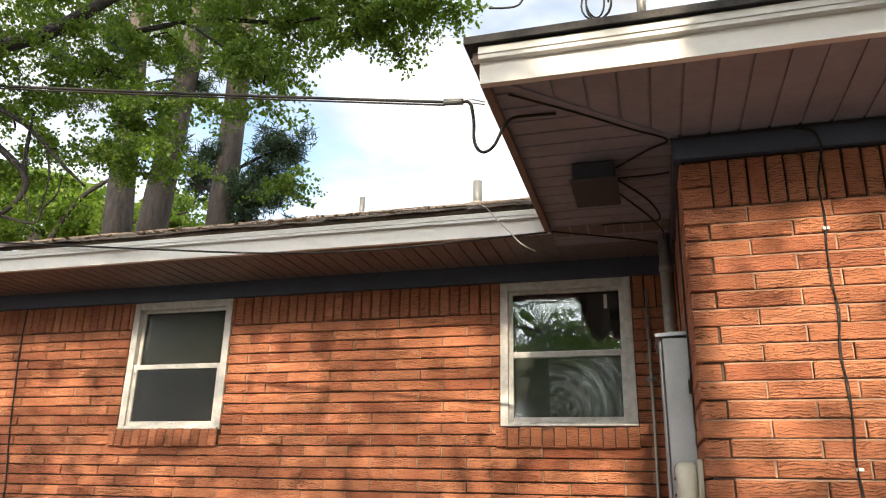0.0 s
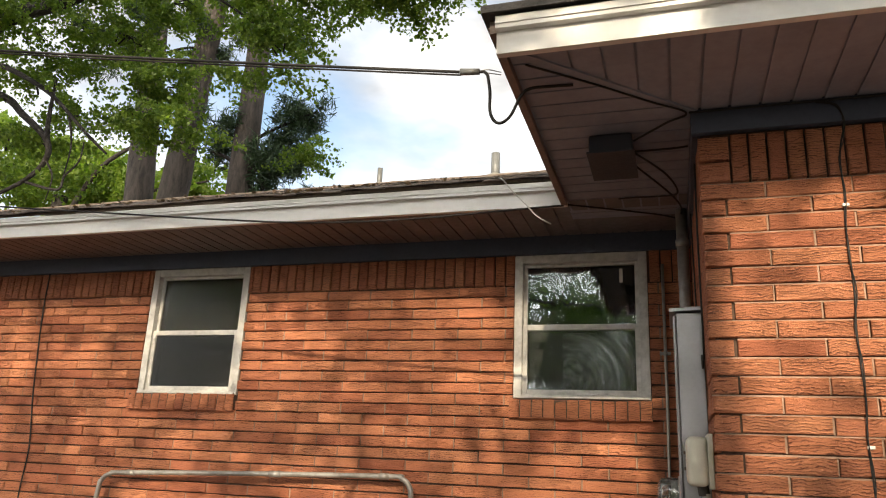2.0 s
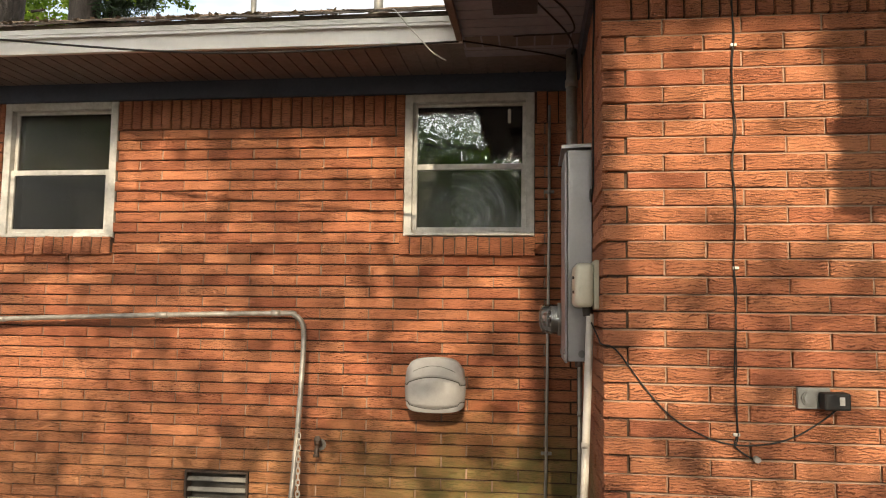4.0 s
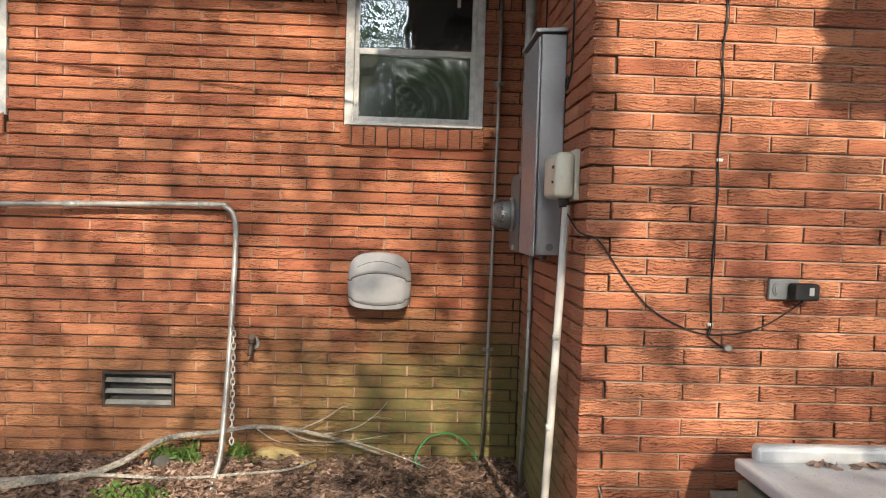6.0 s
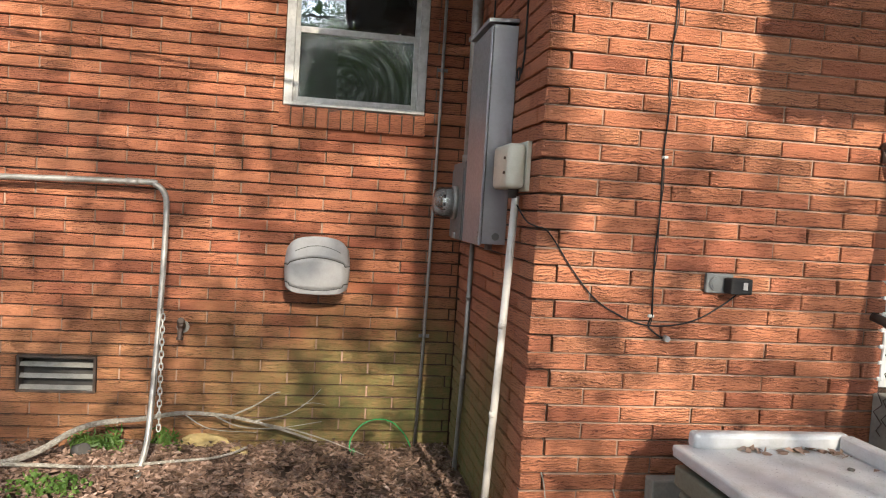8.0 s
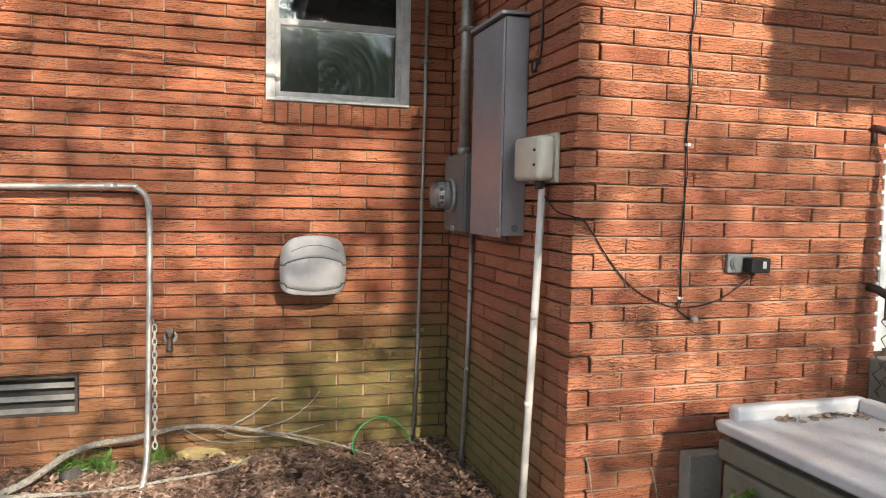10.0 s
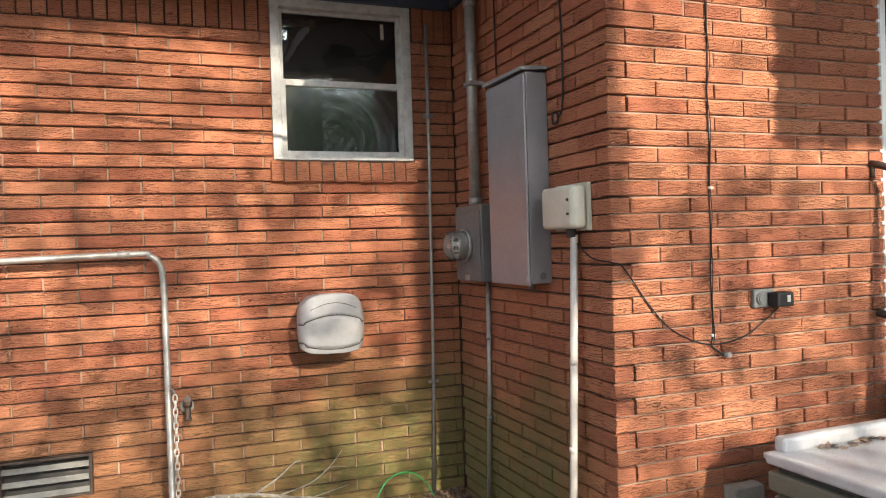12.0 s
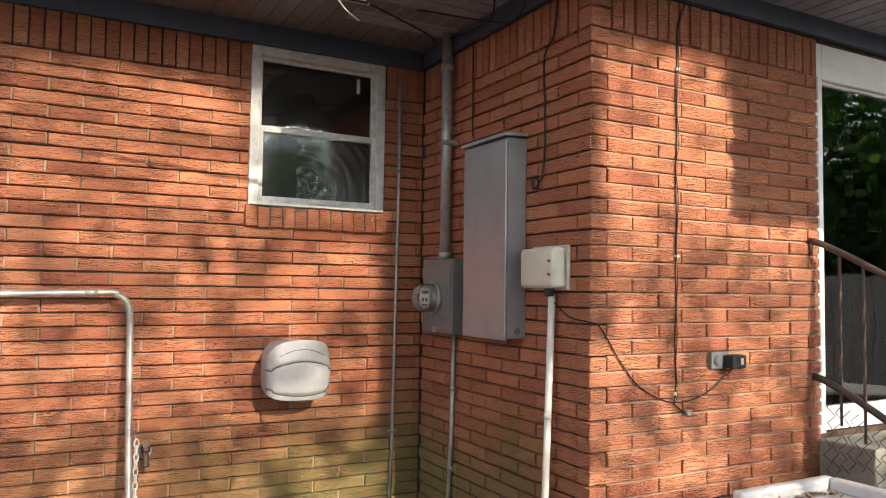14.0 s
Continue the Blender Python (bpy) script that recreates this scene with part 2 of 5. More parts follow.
DARK = worn("room_darkness", (0.03, 0.03, 0.03), (0.015, 0.015, 0.015), 0.9, 0, 2.0, 0.5, 0.0)
GALV = worn("galvanised", (0.34, 0.325, 0.305), (0.15, 0.13, 0.11), 0.4, 0.35, 18.0, 0.6, 0.2)
PANEL = worn("grey_enamel", (0.30, 0.305, 0.325), (0.20, 0.20, 0.205), 0.36, 0.4, 7.0, 0.4, 0.08)
METERBOX = worn("dull_grey_enamel", (0.15, 0.156, 0.156), (0.08, 0.08, 0.075), 0.5, 0.1, 9.0, 0.5, 0.1)
CREAM = worn("cream_plastic", (0.53, 0.51, 0.42), (0.33, 0.30, 0.215), 0.4, 0, 11.0, 0.35, 0.05)
PVC = worn("white_pvc", (0.58, 0.56, 0.53), (0.28, 0.23, 0.18), 0.4, 0, 14.0, 0.4, 0.05)
PLAQUE = worn("grey_white_plastic", (0.34, 0.335, 0.335), (0.19, 0.18, 0.17), 0.55, 0, 16.0, 0.4, 0.2)
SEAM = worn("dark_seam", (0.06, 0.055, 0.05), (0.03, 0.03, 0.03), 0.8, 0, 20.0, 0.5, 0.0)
JBOX = worn("dark_blue_enamel", (0.022, 0.028, 0.042), (0.045, 0.04, 0.04), 0.5, 0.1, 9.0, 0.4, 0.1)
BLACK = worn("black_cable", (0.010, 0.009, 0.009), (0.020, 0.018, 0.016), 0.75, 0, 30.0, 0.5, 0.0)
IRON = worn("dark_iron", (0.045, 0.035, 0.03), (0.12, 0.065, 0.04), 0.55, 0.3, 25.0, 0.7, 0.4)
SINKTOP = worn("white_tray", (0.50, 0.50, 0.51), (0.25, 0.235, 0.20), 0.35, 0, 9.0, 0.45, 0.1)
SINKBASE = worn("grey_green_plastic", (0.15, 0.15, 0.11), (0.075, 0.075, 0.055), 0.6, 0, 8.0, 0.5, 0.1)
CONCRETE = worn("concrete", (0.24, 0.22, 0.185), (0.105, 0.095, 0.078), 0.9, 0, 7.0, 0.6, 0.7)
STONE = worn("ochre_stone", (0.48, 0.36, 0.15), (0.27, 0.21, 0.11), 0.9, 0, 14.0, 0.6, 0.7)
VENT = worn("vent_metal", (0.27, 0.26, 0.235), (0.11, 0.10, 0.09), 0.55, 0.3, 15.0, 0.5, 0.2)
SOIL = worn("soil", (0.085, 0.058, 0.042), (0.16, 0.11, 0.08), 0.95, 0, 9.0, 0.8, 1.0)
LITTER = leaf_material("dry_leaf", (0.34, 0.225, 0.17), (0.09, 0.055, 0.04), 0.12)
TWIG = bark_material("pale_bark", (0.34, 0.30, 0.25), (0.60, 0.56, 0.49), (40, 40, 40))
GRASS = leaf_material("weed_leaf", (0.10, 0.19, 0.045), (0.16, 0.25, 0.06))
LEAF = leaf_material("broad_leaf", (0.065, 0.12, 0.02), (0.165, 0.225, 0.04), 0.6)
LEAF_PALE = leaf_material("pale_leaf", (0.10, 0.17, 0.03), (0.20, 0.27, 0.05), 0.6)
LEAF_DARK = leaf_material("shade_leaf", (0.04, 0.09, 0.02), (0.075, 0.14, 0.03), 0.4)
NEEDLE = leaf_material("pine_needle", (0.03, 0.065, 0.03), (0.05, 0.09, 0.035), 0.25)
BARK = bark_material("pine_bark", (0.036, 0.031, 0.028), (0.105, 0.086, 0.073))
LIMB = bark_material("limb_bark", (0.012, 0.010, 0.008), (0.030, 0.024, 0.020), (14, 14, 14))
FENCE = worn("weathered_boards", (0.30, 0.28, 0.245), (0.14, 0.125, 0.105), 0.85, 0, 3.0, 0.7, 0.4, (4, 4, 0.4))
GLASS = glass_material("window_glass", 0.10)
GLASS_WAVY = glass_material("wavy_glass", 0.10, haze=0.03, ior=1.5, rough=0.04)
GLASS_SCREEN = glass_material("screened_glass", 0.05, (0.35, 0.36, 0.35), haze=0.02, ior=1.35, rough=0.3)
GLASS_DIM = glass_material("dim_glass", 0.05, (0.5, 0.47, 0.42), haze=0.03, ior=1.4, rough=0.12)
GLASS_DOOR = glass_material("door_glass", 0.03, (0.5, 0.52, 0.52), ior=2.6)
DOME = glass_material("meter_glass", 0.0, (0.85, 0.87, 0.87), haze=0.25)
HOSE = worn("green_plastic", (0.03, 0.30, 0.08), (0.02, 0.18, 0.05), 0.4, 0, 20.0, 0.4, 0.0)

# ---- building helpers ----


def box(bm, x0, x1, y0, y1, z0, z1, bevel=0.0, seg=2):
    vs = [bm.verts.new((x, y, z)) for z in (z0, z1) for y in (y0, y1) for x in (x0, x1)]
    fs = [bm.faces.new([vs[i] for i in f]) for f in ((0, 2, 3, 1), (4, 5, 7, 6), (0, 1, 5, 4), (2, 6, 7, 3), (0, 4, 6, 2), (1, 3, 7, 5))]
    if bevel:
        es = list({e for f in fs for e in f.edges})
        bmesh.ops.bevel(bm, geom=es, offset=bevel, segments=seg, affect="EDGES", profile=0.5)
    return bm


def tube(bm, pts, r, seg=10, r_end=None, cap=True):
    """A round rod along a line of points, tapering to r_end."""
    pts = [Vector(p) for p in pts]
    r_end = r if r_end is None else r_end
    rings, side = [], None
    for i, p in enumerate(pts):
        d = (pts[min(i + 1, len(pts) - 1)] - pts[max(i - 1, 0)]).normalized()
        if side is None:
            side = d.orthogonal().normalized()
        side = (side - d * side.dot(d)).normalized()
        up = d.cross(side)
        rad = r + (r_end - r) * i / max(1, len(pts) - 1)
        rings.append([bm.verts.new(p + (side * math.cos(a) + up * math.sin(a)) * rad) for a in (2 * math.pi * k / seg for k in range(seg))])
    for a, b in zip(rings, rings[1:]):
        for k in range(seg):
            f = bm.faces.new((a[k], a[(k + 1) % seg], b[(k + 1) % seg], b[k]))
            f.smooth = True
    if cap:
        bm.faces.new(rings[0][::-1])
        bm.faces.new(rings[-1])
    return bm


def arc(pts, n=8):
    """A smooth line through the points."""
    pts = [Vector(p) for p in pts]
    out = []
    for i in range(len(pts) - 1):
        p0, p1, p2, p3 = pts[max(i - 1, 0)], pts[i], pts[i + 1], pts[min(i + 2, len(pts) - 1)]
        for k in range(n):
            t = k / n
            out.append(0.5 * ((2 * p1) + (p2 - p0) * t + (2 * p0 - 5 * p1 + 4 * p2 - p3) * t * t + (3 * p1 - p0 - 3 * p2 + p3) * t ** 3))
    return out + [pts[-1]]


def mesh_of(name, bm, mat):
    me = bpy.data.meshes.new(name)
    bmesh.ops.recalc_face_normals(bm, faces=bm.faces[:]) if len(bm.faces) < 20000 else None
    bm.to_mesh(me)
    bm.free()
    me.materials.append(mat)
    return me


def part(name, bm, mat, parent=None, label=""):
    ob = new(name, mesh_of(name, bm, mat))
    if parent:
        ob.parent = parent
    return tagged(ob, label)


def thing(name, label, category, kind="", group=""):
    return tagged(new(name), label, category, group, kind)


def B(*a, **k):
    return box(bmesh.new(), *a, **k)


def T(*a, **k):
    return tube(bmesh.new(), *a, **k)


def raw(name, verts, faces, mat, parent=None):
    me = bpy.data.meshes.new(name)
    me.from_pydata(verts, [], faces)
    me.materials.append(mat)
    ob = new(name, me)
    if parent:
        ob.parent = parent
    return ob


# ---- the plan ----
MY, WY, SX, WEND = 4.61, 2.972, 0.18, 1.735      # main wall, wing front, wing side, wing's open end
LEFT = -9.0                                       # far end of the main wall
COURSE, LONG = 0.0695, 0.306
BASE = 2.743 - 41 * COURSE                        # underside of the lowest course
SOLDIER, TOP = 2.743, 2.945
FASC_B, FASC_T = 3.030, 3.122
MAIN_EAVE, WING_EAVE, WING_SIDE = 3.92, 2.295, -0.512

# ground
gv, gf = [], []
N = 60
for j in range(N + 1):
    for i in range(N + 1):
        u, v = i / N * 2 - 1, j / N * 2 - 1
        x, y = -1 + 4 * u + 146 * u ** 5, 3 + 4 * v + 146 * v ** 5
        d = max(abs(x + 1), abs(y - 3))
        z = 0.035 * noise.noise((x * 1.3, y * 1.3, 0)) + 0.02 * noise.noise((x * 5, y * 5, 3)) if d < 8 else 0.0
        z += 0.08 * max(0.0, min(1.0, (4.2 - y) / 2.5)) if x < 0.3 and d < 8 else 0.0
        gv.append((x, y, z - 0.01))
for j in range(N):
    for i in range(N):
        a = j * (N + 1) + i
        gf.append((a, a + 1, a + N + 2, a + N + 1))
ground = raw("ground", gv, gf, SOIL)
tagged(ground, "dark brown soil under dry leaves beside the house", "ground", kind="structure")
for p in ground.data.polygons:
    p.use_smooth = True

# walls behind the bricks (mortar) with real openings
W1 = (-3.722, -2.890, 2.015, 2.945)
W2 = (-0.915, -0.085, 2.025, 2.945)
VENT_O = (-2.312, -1.887, 0.300, 0.513)
IN = 0.024                                        # how far the joints are raked


def wall_slab(name, label, spans):
    bm = bmesh.new()
    for s in spans:
        box(bm, *s)
    return tagged(part(name, bm, MORTAR), label, "wall", kind="structure")


y0, y1 = MY + IN, MY + 0.22
wall_north = wall_slab("wall_north", "orange-red textured long brick wall with raked joints", [
    (LEFT, SX + 0.2, y0, y1, -0.4, VENT_O[2]), (LEFT, VENT_O[0], y0, y1, VENT_O[2], VENT_O[3]), (VENT_O[1], SX + 0.2, y0, y1, VENT_O[2], VENT_O[3]),
    (LEFT, SX + 0.2, y0, y1, VENT_O[3], W1[2]), (LEFT, W1[0], y0, y1, W1[2], 3.1), (W1[1], W2[0], y0, y1, W1[2], 3.1), (W2[1], SX + 0.2, y0, y1, W1[2], 3.1),
    (W1[0], W1[1], y0, y1, TOP, 3.1), (W2[0], W2[1], y0, y1, TOP, 3.1)])
wall_south = wall_slab("wall_south", "orange-red long brick wall of the wing, joints raked", [(SX + IN, WEND - 0.01, WY + IN, WY + 0.22, -0.4, 3.12)])
wall_west = wall_slab("wall_west", "shaded brick side wall of the wing with green algae", [(SX + IN, SX + 0.22, WY + 0.22, MY + IN, -0.4, 3.12)])

# ---- eaves, soffits and roofs ----


def sheet(bm, pts, thick):
    """A flat plate: the outline pts, thickened upwards."""
    a = [bm.verts.new(p) for p in pts]
    b = [bm.verts.new((p[0], p[1], p[2] + thick)) for p in pts]
    bm.faces.new(a[::-1])
    bm.faces.new(b)
    for i in range(len(a)):
        j = (i + 1) % len(a)
        bm.faces.new((a[i], a[j], b[j], b[i]))


SOF, SOF_M = 3.060, 3.064
bm = bmesh.new()
x = LEFT
while x < SX - 0.001:                             # main soffit, boards running out from the wall
    w = min(0.098, SX - x)
    sheet(bm, [(x, MAIN_EAVE + 0.02, SOF_M - 0.004), (x + w - 0.010, MAIN_EAVE + 0.02, SOF_M - 0.004), (x + w - 0.010, MY + 0.01, SOF_M), (x, MY + 0.01, SOF_M)], 0.012)
    sheet(bm, [(x + w - 0.012, MAIN_EAVE + 0.02, SOF_M + 0.003), (x + w + 0.002, MAIN_EAVE + 0.02, SOF_M + 0.003), (x + w + 0.002, MY + 0.01, SOF_M + 0.007), (x + w - 0.012, MY + 0.01, SOF_M + 0.007)], 0.004)
    x += 0.098
tagged(part("ceiling_eave", bm, SOFFIT_SHADED), "brown ribbed vinyl soffit under the eave, shade in its colour", "soffit", kind="structure")
bm = bmesh.new()
RIGHT = 6.0
x = WING_SIDE + 0.02
slope = (WY - WING_EAVE) / (SX - WING_SIDE)
while x < RIGHT:                                  # front of the wing: boards along y, mitred at the corner
    xa, xb = x, min(x + 0.115, RIGHT)
    ya, yb = (min(WY, WING_EAVE + (q - WING_SIDE) * slope) for q in (xa, xb))
    sheet(bm, [(xa, WING_EAVE + 0.02, SOF), (xb - 0.011, WING_EAVE + 0.02, SOF), (xb - 0.011, max(yb, WING_EAVE + 0.03), SOF), (xa, max(ya, WING_EAVE + 0.025), SOF)], 0.012)
    sheet(bm, [(xb - 0.013, WING_EAVE + 0.02, SOF + 0.008), (xb + 0.002, WING_EAVE + 0.02, SOF + 0.008), (xb + 0.002, max(yb, WING_EAVE + 0.03), SOF + 0.008), (xb - 0.013, max(yb, WING_EAVE + 0.03), SOF + 0.008)], 0.004)
    x += 0.115
y = WING_EAVE + 0.03
while y < MAIN_EAVE + 0.3:                        # side of the wing: boards along x
    ya, yb = y, y + 0.115
    xa, xb = (min(SX, WING_SIDE + (q - WING_EAVE) / slope) for q in (ya, yb))
    sheet(bm, [(WING_SIDE + 0.02, ya, SOF + 0.001), (xa, ya, SOF + 0.001), (xb, yb - 0.011, SOF + 0.001), (WING_SIDE + 0.02, yb - 0.011, SOF + 0.001)], 0.012)
    sheet(bm, [(WING_SIDE + 0.02, yb - 0.013, SOF + 0.008), (xb, yb - 0.013, SOF + 0.008), (xb, yb + 0.002, SOF + 0.008), (WING_SIDE + 0.02, yb + 0.002, SOF + 0.008)], 0.004)
    y += 0.115
tagged(part("ceiling_wing", bm, SOFFIT), "dark brown ribbed vinyl soffit of the wing, mitred at the corner", "soffit", kind="structure")
# mitre strip over the joint
bm = bmesh.new()
d = Vector((SX - WING_SIDE, WY - WING_EAVE, 0)).normalized()
s = Vector((-d.y, d.x, 0)) * 0.02
p, q = Vector((WING_SIDE + 0.03, WING_EAVE + 0.03, SOF - 0.008)), Vector((SX - 0.01, WY - 0.01, SOF - 0.008))
sheet(bm, [p - s, q - s, q + s, p + s], 0.010)
tagged(part("trim_mitre", bm, SOFFIT), "dark brown strip over the soffit mitre", "trim", kind="structure")

# frieze boards under the soffit
bm = bmesh.new()
box(bm, LEFT, SX - 0.026, MY - 0.024, MY + 0.012, TOP, 3.078, 0.003)
tagged(part("trim_frieze_main", bm, FRIEZE), "dark blue-grey painted frieze board", "trim", kind="structure")
bm = bmesh.new()
box(bm, SX - 0.024, 4.5, WY - 0.024, WY + 0.012, 2.957, 3.074, 0.003)
tagged(part("trim_frieze_wing", bm, FRIEZE), "dark blue-grey painted frieze board of the wing", "trim", kind="structure")
bm = bmesh.new()
box(bm, SX - 0.022, SX + 0.012, WY + 0.014, MY - 0.026, 2.957, 3.076, 0.003)
tagged(part("trim_frieze_side", bm, FRIEZE), "dark blue-grey painted frieze board on the side wall", "trim", kind="structure")


def fascia(name, label, a, b, out, mat=FASCIA):
    """A fascia board with a drip moulding, from a to b (plan), facing out."""
    bm = bmesh.new()
    a, b, o = Vector((*a, 0)), Vector((*b, 0)), Vector((*out, 0))
    n = 24
    for lo, hi, t0, t1 in ((FASC_B, FASC_T, -0.03, 0.0), (FASC_T - 0.005, FASC_T + 0.045, -0.03, 0.028), (FASC_T + 0.012, FASC_T + 0.020, 0.026, 0.034)):
        for k in range(n):
            p, q = a.lerp(b, k / n), a.lerp(b, (k + 1) / n)
            w = lambda v: 0.006 * noise.noise((v.x * 0.9, v.y * 0.9, lo))
            quad = [(p + o * t0, w(p)), (q + o * t0, w(q)), (q + o * t1, w(q)), (p + o * t1, w(p))]
            lo_v = [bm.verts.new((v.x, v.y, lo + h)) for v, h in quad]
            hi_v = [bm.verts.new((v.x, v.y, hi + h)) for v, h in quad]
            bm.faces.new(lo_v[::-1])
            bm.faces.new(hi_v)
            for i in range(4):
                bm.faces.new((lo_v[i], lo_v[(i + 1) % 4], hi_v[(i + 1) % 4], hi_v[i]))
    return tagged(part(name, bm, mat), label, "fascia", kind="structure")


fascia("trim_fascia_main", "weathered white painted fascia board with drip edge", (LEFT, MAIN_EAVE), (WING_SIDE + 0.03, MAIN_EAVE), (0, -1))
fascia("trim_fascia_wing", "white painted fascia board along the wing", (WING_SIDE - 0.0, WING_EAVE), (RIGHT, WING_EAVE), (0, -1))
fascia("trim_fascia_side", "brown trim along the side eave of the wing", (WING_SIDE, WING_EAVE + 0.004), (WING_SIDE, MAIN_EAVE + 0.02), (-1, 0), BROWN)

PITCH = 0.4167
EAVE_Z = FASC_T + 0.05


def roof_z(y):
    return EAVE_Z + (y - (MAIN_EAVE - 0.05)) * PITCH


roof_main = thing("roof", "low brown shingled roof with curled edges and fallen leaves", "roof", "structure")
bm = bmesh.new()
RIDGE = 8.3
sheet(bm, [(LEFT, MAIN_EAVE - 0.03, EAVE_Z), (3.0, MAIN_EAVE - 0.03, EAVE_Z), (3.0, RIDGE, roof_z(RIDGE)), (LEFT, RIDGE, roof_z(RIDGE))], 0.02)
sheet(bm, [(LEFT, RIDGE, roof_z(RIDGE)), (3.0, RIDGE, roof_z(RIDGE)), (3.0, 12.8, EAVE_Z), (LEFT, 12.8, EAVE_Z)], 0.02)
part("roof_deck", bm, SHINGLE, roof_main)
wing_roof = thing("roof_wing", "dark shingled hip roof over the wing", "roof", "structure")
bm = bmesh.new()
wx, wy = WING_SIDE - 0.05, WING_EAVE - 0.05
hp = 0.36
apex = (wx + 3.2, wy + 3.2, EAVE_Z + 0.004 + 3.2 * hp)
sheet(bm, [(wx, wy, EAVE_Z), (RIGHT, wy, EAVE_Z), (RIGHT, wy + 3.2, apex[2]), apex], 0.03)
sheet(bm, [(wx, wy, EAVE_Z), apex, (wx + 3.2, 7.4, apex[2]), (wx, 7.4, EAVE_Z)], 0.03)
part("roof_deck", bm, SHINGLE_DARK, wing_roof)


def shingle_row(parent, xa, xb, y_edge, z_edge, pitch, rows, seed):
    """Curled shingle tabs along an eave, each a plate of its own."""
    rng = random.Random(seed)
    meshes = []
    for k in range(6):
        bm = bmesh.new()
        n, top = 6, []
        w, l, c = 0.29, 0.16, rng.uniform(0.002, 0.008)
        grid = []
        for layer in (0.0, 0.007):
            g = []
            for j in range(3):
                g.append([bm.verts.new((i / n * w, j / 2 * l, layer + j / 2 * l * pitch + (1 - j / 2) ** 2 * c * math.sin(3.1 * i / n + k) + 0.003 * rng.uniform(-1, 1))) for i in range(n + 1)])
            grid.append(g)
        for g in grid:
            for j in range(2):
                for i in range(n):
                    bm.faces.new((g[j][i], g[j][i + 1], g[j + 1][i + 1], g[j + 1][i]))
        for i in range(n):
            bm.faces.new((grid[0][0][i], grid[0][0][i + 1], grid[1][0][i + 1], grid[1][0][i]))
        for a in (0, n):
            for j in range(2):
                bm.faces.new((grid[0][j][a], grid[0][j + 1][a], grid[1][j + 1][a], grid[1][j][a]))
        meshes.append(mesh_of("shingle", bm, SHINGLE))
    for r in range(rows):
        x = xa - 0.15 * (r % 2)
        while x < xb:
            ob = new("shingle", meshes[rng.randrange(6)])
            ob.parent = parent
            ob.location = (x, y_edge + r * 0.125 + rng.uniform(-0.008, 0.008), z_edge + r * (0.125 * pitch + 0.003) + rng.uniform(0, 0.004))
            x += 0.297


def rock_mesh(bm, c, r, seed, squash=0.6):
    ret = bmesh.ops.create_icosphere(bm, subdivisions=3, radius=1.0)
    for v in ret["verts"]:
        k = 1 + 0.28 * noise.noise(v.co * 1.3 + Vector((seed, 0, 0))) + 0.1 * noise.noise(v.co * 4 + Vector((0, seed, 0)))
        v.co = Vector(c) + Vector((v.co.x * r * 1.3, v.co.y * r, v.co.z * r * squash)) * k


# closed blocks for the rooms behind the panes, their darkness painted near-black
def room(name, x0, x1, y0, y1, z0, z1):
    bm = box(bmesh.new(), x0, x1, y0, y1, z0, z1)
    return tagged(part(name, bm, DARK), "near-black block for the unlit room behind the glass", "interior wall", kind="structure")


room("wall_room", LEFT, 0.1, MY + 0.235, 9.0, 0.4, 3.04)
# far and hidden sides of the house
tagged(part("wall_back", B(LEFT, 5.0, 12.0, 12.2, -0.3, 3.1), MORTAR), "plain back wall of the house", "wall", kind="structure")
tagged(part("wall_far_end", B(LEFT - 0.2, LEFT, MY, 12.2, -0.3, 3.1), MORTAR), "plain end wall of the house", "wall", kind="structure")

# ---- windows ----


